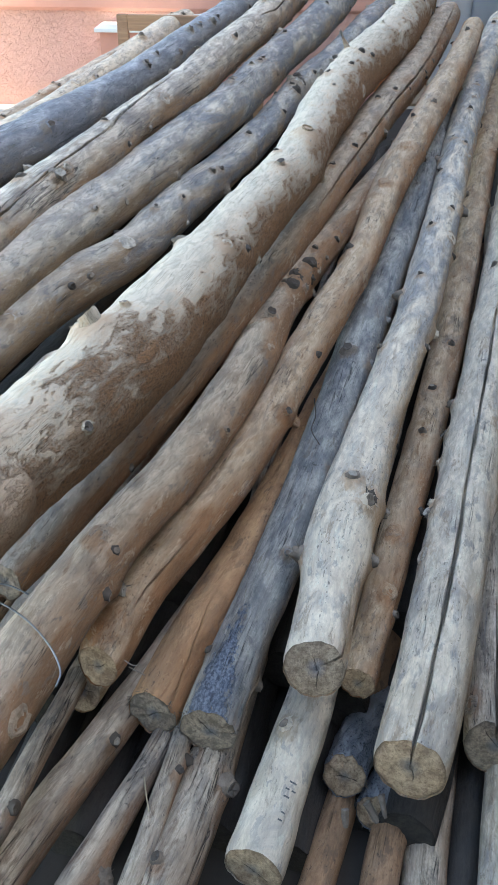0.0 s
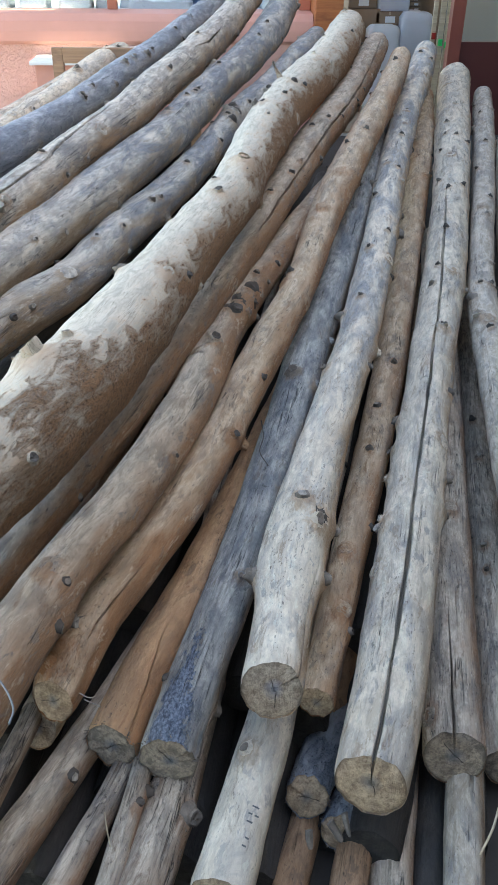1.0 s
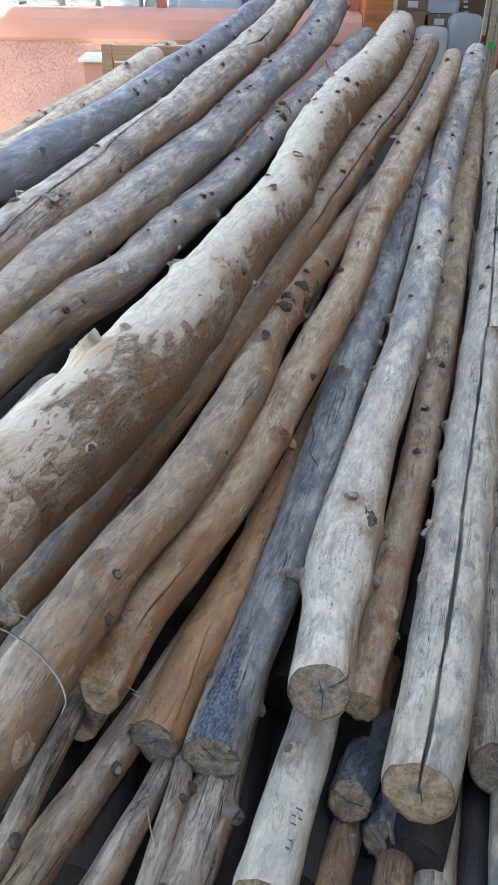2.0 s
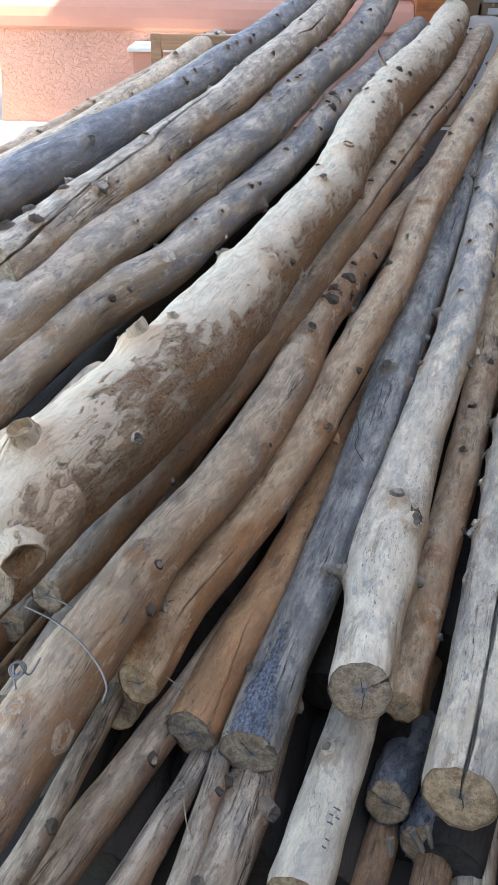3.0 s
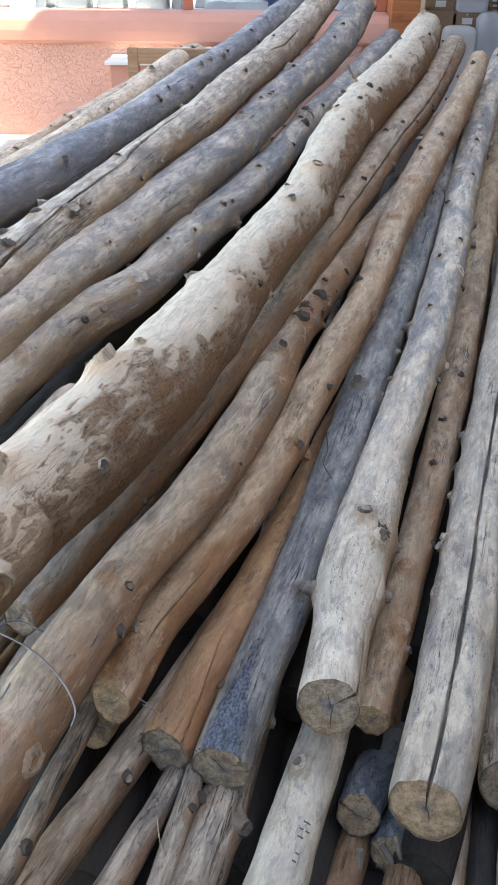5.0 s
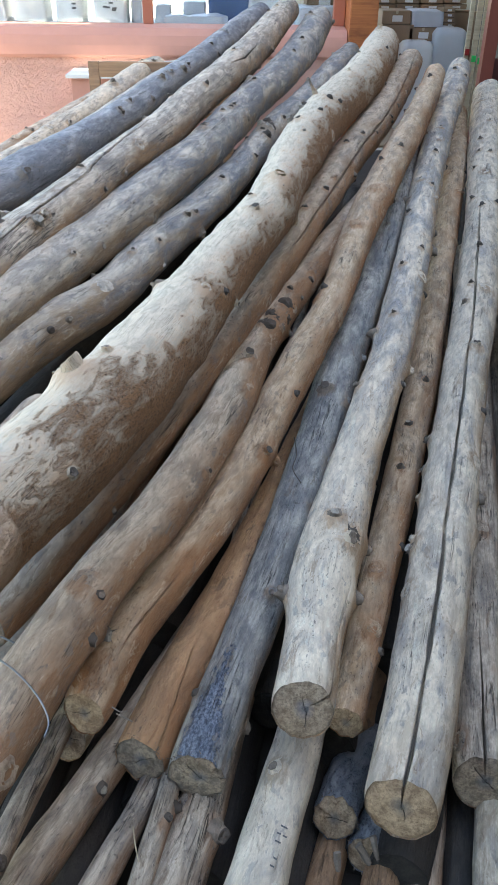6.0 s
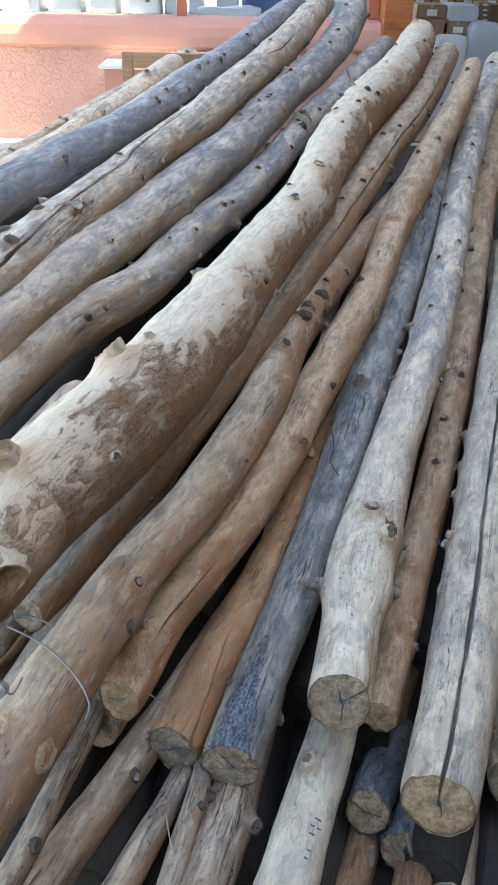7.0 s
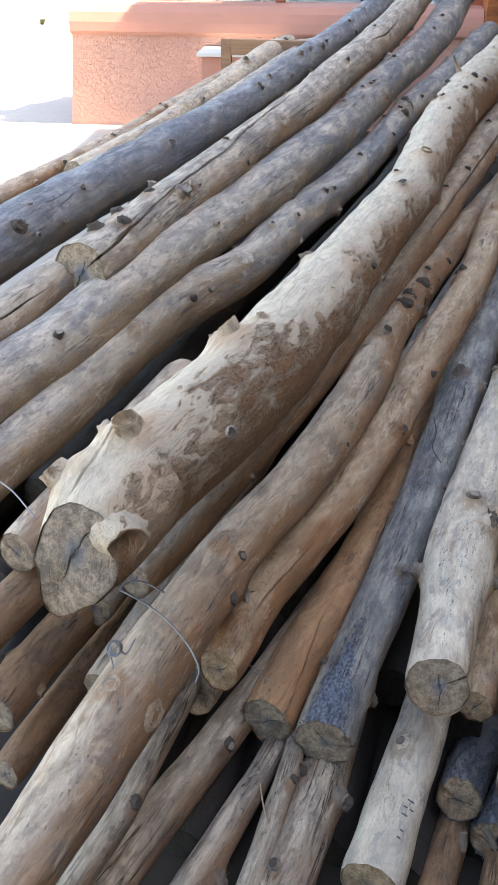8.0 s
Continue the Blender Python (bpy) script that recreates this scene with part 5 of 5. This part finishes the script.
def carton(lo, hi, label, tape=True):
    """A cardboard carton with closed flaps, tape and a paper label."""
    body = boxed("carton", lo, hi, CARD, bevel=0.008)
    tagged(body, label, "carton")
    x0, x1 = lo[0], hi[0]
    w, h = hi[0] - lo[0], hi[2] - lo[2]
    boxed("paper_label", (x0 + 0.35 * w, lo[1] - 0.003, lo[2] + 0.2 * h), (x0 + 0.7 * w, lo[1] - 0.0005, lo[2] + 0.65 * h), WHITE_BOX, body, "white paper label", bevel=0)
    if tape:
        boxed("tape", (x0 + 0.46 * w, lo[1] - 0.002, hi[2] - 0.25 * h), (x0 + 0.54 * w, lo[1] - 0.0004, hi[2] - 0.002), SLAT_WOOD, body, bevel=0)
    return body


def sack(lo, hi, material, label, marks=0, sag=0.02):
    """A soft filled bag or wrapped parcel: a bulging, creased block."""
    bm = bmesh.new()
    mid = Vector([(a + b) / 2 for a, b in zip(lo, hi)])
    half = Vector([(b - a) / 2 for a, b in zip(lo, hi)])
    bmesh.ops.create_cube(bm, size=2.0)
    bmesh.ops.subdivide_edges(bm, edges=bm.edges[:], cuts=9, use_grid_fill=True)
    for v in bm.verts:
        c = v.co.copy()
        q = Vector([math.copysign(abs(a) ** 0.9, a) for a in c])
        pinch = 1 - 0.10 * (max(abs(c.x), 0.0) ** 6) * (max(abs(c.z), 0.0) ** 2)
        p = Vector((q.x * half.x, q.y * half.y * pinch, q.z * half.z * pinch))
        d = noise.noise((p + mid) * 9) * sag + noise.noise((p + mid) * 26) * sag * 0.4
        p += c.normalized() * d
        if c.z < -0.99:
            p.z = -half.z
        v.co = p
    for f in bm.faces:
        f.smooth = True
    ob = link("parcel", bm, material)
    ob.location = mid
    tagged(ob, label, "parcel")
    for i in range(marks):
        x = lo[0] + (hi[0] - lo[0]) * random.uniform(0.15, 0.85)
        z = lo[2] + (hi[2] - lo[2]) * random.uniform(0.2, 0.85)
        boxed("printed_mark", (x - 0.016, lo[1] - sag * 0.9, z - 0.006), (x + 0.016, lo[1] + sag * 0.5, z + 0.006), INK, ob, "dark printed mark", bevel=0)
    return ob


sack((1.440, 6.850, 0.320), (1.689, 7.150, 0.987), WHITE_BOX, "white carton standing in the doorway", 0, 0.004)
carton((1.510, 7.000, 0.974), (1.741, 7.350, 1.073), "brown cardboard carton with a paper label")
carton((1.558, 7.160, 0.320), (1.826, 7.460, 0.959), "brown cardboard carton under other cartons", False)
sack((1.528, 7.000, 1.075), (1.781, 7.350, 1.192), WRAP, "parcel wrapped in bluish white plastic", 0, 0.012)
carton((1.283, 7.000, 1.093), (1.517, 7.350, 1.190), "brown cardboard carton with a paper label")
carton((1.293, 7.000, 0.320), (1.548, 7.350, 1.091), "tall brown carton in the doorway", False)
sack((1.702, 6.900, 0.320), (1.961, 7.200, 1.073), WRAP, "tall package wrapped in white plastic", 0, 0.014)
carton((1.834, 7.250, 1.170), (1.934, 7.550, 1.204), "thin brown carton in a pile", False)
carton((1.839, 7.250, 1.133), (1.939, 7.550, 1.167), "thin brown carton in a pile", False)
carton((1.845, 7.250, 1.096), (1.945, 7.550, 1.130), "thin brown carton in a pile", False)
carton((1.850, 7.250, 1.059), (1.951, 7.550, 1.093), "thin brown carton in a pile", False)
carton((1.856, 7.250, 0.320), (2.022, 7.550, 1.056), "brown carton at the foot of a pile", False)
carton((1.276, 7.450, 1.264), (1.462, 7.750, 1.301), "flat brown packet stacked in the shop", False)
carton((1.477, 7.450, 1.266), (1.663, 7.750, 1.303), "flat brown packet stacked in the shop", False)
carton((1.677, 7.450, 1.268), (1.865, 7.750, 1.305), "flat brown packet stacked in the shop", False)
carton((1.878, 7.450, 1.270), (2.067, 7.750, 1.307), "flat brown packet stacked in the shop", False)
carton((1.281, 7.450, 1.220), (1.467, 7.750, 1.257), "flat brown packet stacked in the shop", False)
carton((1.482, 7.450, 1.222), (1.669, 7.750, 1.260), "flat brown packet stacked in the shop", False)
carton((1.683, 7.450, 1.225), (1.871, 7.750, 1.262), "flat brown packet stacked in the shop", False)
carton((1.885, 7.450, 1.227), (2.074, 7.750, 1.264), "flat brown packet stacked in the shop", False)
carton((1.285, 7.450, 1.176), (1.472, 7.750, 1.214), "flat brown packet stacked in the shop", False)
carton((1.487, 7.450, 1.179), (1.675, 7.750, 1.216), "flat brown packet stacked in the shop", False)
carton((1.689, 7.450, 1.181), (1.878, 7.750, 1.218), "flat brown packet stacked in the shop", False)
carton((1.891, 7.450, 1.183), (2.081, 7.750, 1.221), "flat brown packet stacked in the shop", False)
carton((1.289, 7.500, 0.320), (2.214, 7.800, 1.164), "long brown crate under the stacked packets", False)
slat = boxed("slat", (1.802, 6.350, 0.320), (1.833, 6.375, 1.450), SLAT_WOOD, bevel=0.003)
tagged(slat, "pale upright wooden slat by the door", "slat", "slats by the door")
boxed("clip", (1.802, 6.335, 0.934), (1.834, 6.349, 0.978), RED, slat, "red plastic clip")
slat = boxed("slat", (1.854, 6.350, 0.320), (1.894, 6.375, 1.450), SLAT_WOOD, bevel=0.003)
tagged(slat, "pale upright wooden slat by the door", "slat", "slats by the door")
boxed("clip", (1.858, 6.335, 0.890), (1.890, 6.349, 0.934), GREEN, slat, "green plastic clip")
slat = boxed("slat", (1.905, 6.350, 0.320), (1.941, 6.375, 1.450), SLAT_WOOD, bevel=0.003)
tagged(slat, "pale upright wooden slat by the door", "slat", "slats by the door")
boxed("clip", (1.907, 6.335, 0.875), (1.939, 6.349, 0.919), GREEN, slat, "green plastic clip")
sack((-1.702, 6.600, 1.102), (-1.610, 6.900, 1.524), WRAP, "grey-white plastic parcel on the counter", 0, 0.012)
sack((-1.543, 6.600, 1.102), (-1.314, 6.900, 1.491), WHITE_BOX, "white paper parcel on the counter", 0, 0.01)
sack((-1.236, 6.600, 1.102), (-1.038, 6.900, 1.495), WHITE_BOX, "white printed parcel on the counter", 14, 0.012)
sack((-0.953, 6.600, 1.102), (-0.717, 6.900, 1.498), WHITE_BOX, "white printed parcel on the counter", 18, 0.012)
sack((-0.685, 6.700, 1.102), (-0.608, 7.000, 1.466), WRAP, "pale plastic parcel on the counter", 0, 0.012)
sack((-0.514, 6.800, 1.102), (-0.399, 7.100, 1.218), WRAP, "pale plastic parcel on the counter", 0, 0.012)
sack((-0.430, 6.500, 1.102), (0.035, 6.800, 1.159), WRAP, "bluish white folded sheet on the counter", 0, 0.022)
sack((-0.300, 6.850, 1.102), (-0.128, 7.150, 1.241), WRAP, "grey-blue plastic tub on the counter", 0, 0.008)
sack((-0.105, 6.850, 1.102), (0.215, 7.150, 1.473), BLUE_CRATE, "dark blue crate on the counter", 0, 0.006)
sack((0.211, 6.850, 1.102), (0.567, 7.150, 1.476), WRAP, "grey wrapped bundle on the counter", 0, 0.02)
sack((0.565, 6.600, 1.102), (0.887, 6.900, 1.223), WRAP, "white wrapped bundle on the counter", 0, 0.02)
carton((0.666, 6.920, 1.102), (0.926, 7.220, 1.518), "brown cardboard carton on the counter", False)


def bench():
    """Wooden bench, its back towards the stack."""
    base = new("bench")
    base.location = (-0.45, 5.3, 0.27)
    tagged(base, "worn brown wooden bench behind the stack", "bench")
    for x in (-0.82, 0.0):
        leg = boxed("leg", (x, 5.19, 0.265), (x + 0.065, 5.25, 0.985), BENCH_WOOD, base, bevel=0.006)
        leg.rotation_euler = (radians(-3), 0, 0)
        boxed("leg", (x, 5.55, 0.278), (x + 0.06, 5.61, 0.66), BENCH_WOOD, base, bevel=0.006)
    boxed("back_rail", (-0.754, 5.2, 0.90), (0.0, 5.24, 0.985), BENCH_WOOD, base, bevel=0.006)
    boxed("back_rail", (-0.754, 5.2, 0.74), (0.0, 5.24, 0.80), BENCH_WOOD, base, bevel=0.006)
    for y in (5.27, 5.39, 5.51):
        boxed("seat_board", (-0.84, y, 0.66), (0.08, y + 0.10, 0.69), BENCH_WOOD, base, bevel=0.006)


bench()
ledge = boxed("wall_ledge", (-1.02, 5.72, 0.26), (-0.42, 6.09, 0.83), CORAL_SMOOTH, bevel=0.006)
tagged(ledge, "low coral masonry seat against the wall", "ledge", kind="structure")
tagged(boxed("ledge_cap", (-1.05, 5.69, 0.832), (-0.40, 6.085, 0.855), WHITE_BOX, bevel=0.006), "pale stone cap on the masonry seat", "ledge", kind="structure")


def shrub(x, y, z):
    """A small dry-ground plant: a short stem and many narrow leaves."""
    base = new("shrub")
    base.location = (x, y, z)
    tagged(base, "small grey-green plant on the bright ground", "plant")
    rng = random.Random(5)
    bm = bmesh.new()
    for _ in range(260):
        a, lift, reach = rng.uniform(0, math.tau), rng.uniform(0.1, 1.4), rng.uniform(0.03, 0.17)
        tip = Vector((math.cos(a) * math.cos(lift), math.sin(a) * math.cos(lift), math.sin(lift) * 0.7)) * reach
        across = tip.cross(Vector((0, 0, 1))).normalized() * 0.008
        start = tip * 0.6
        vs = [bm.verts.new(p) for p in (start, start + (tip - start) * 0.5 + across, tip, start + (tip - start) * 0.5 - across)]
        bm.faces.new(vs)
    part("leaves", bm, LEAF, base)
    bm = bmesh.new()
    bmesh.ops.create_cone(bm, segments=8, radius1=0.012, radius2=0.005, depth=0.08, cap_ends=True)
    for v in bm.verts:
        v.co.z += 0.03
    part("stem", bm, KNOT_DARK, base)


shrub(-4.93, 13.94, 0.305)
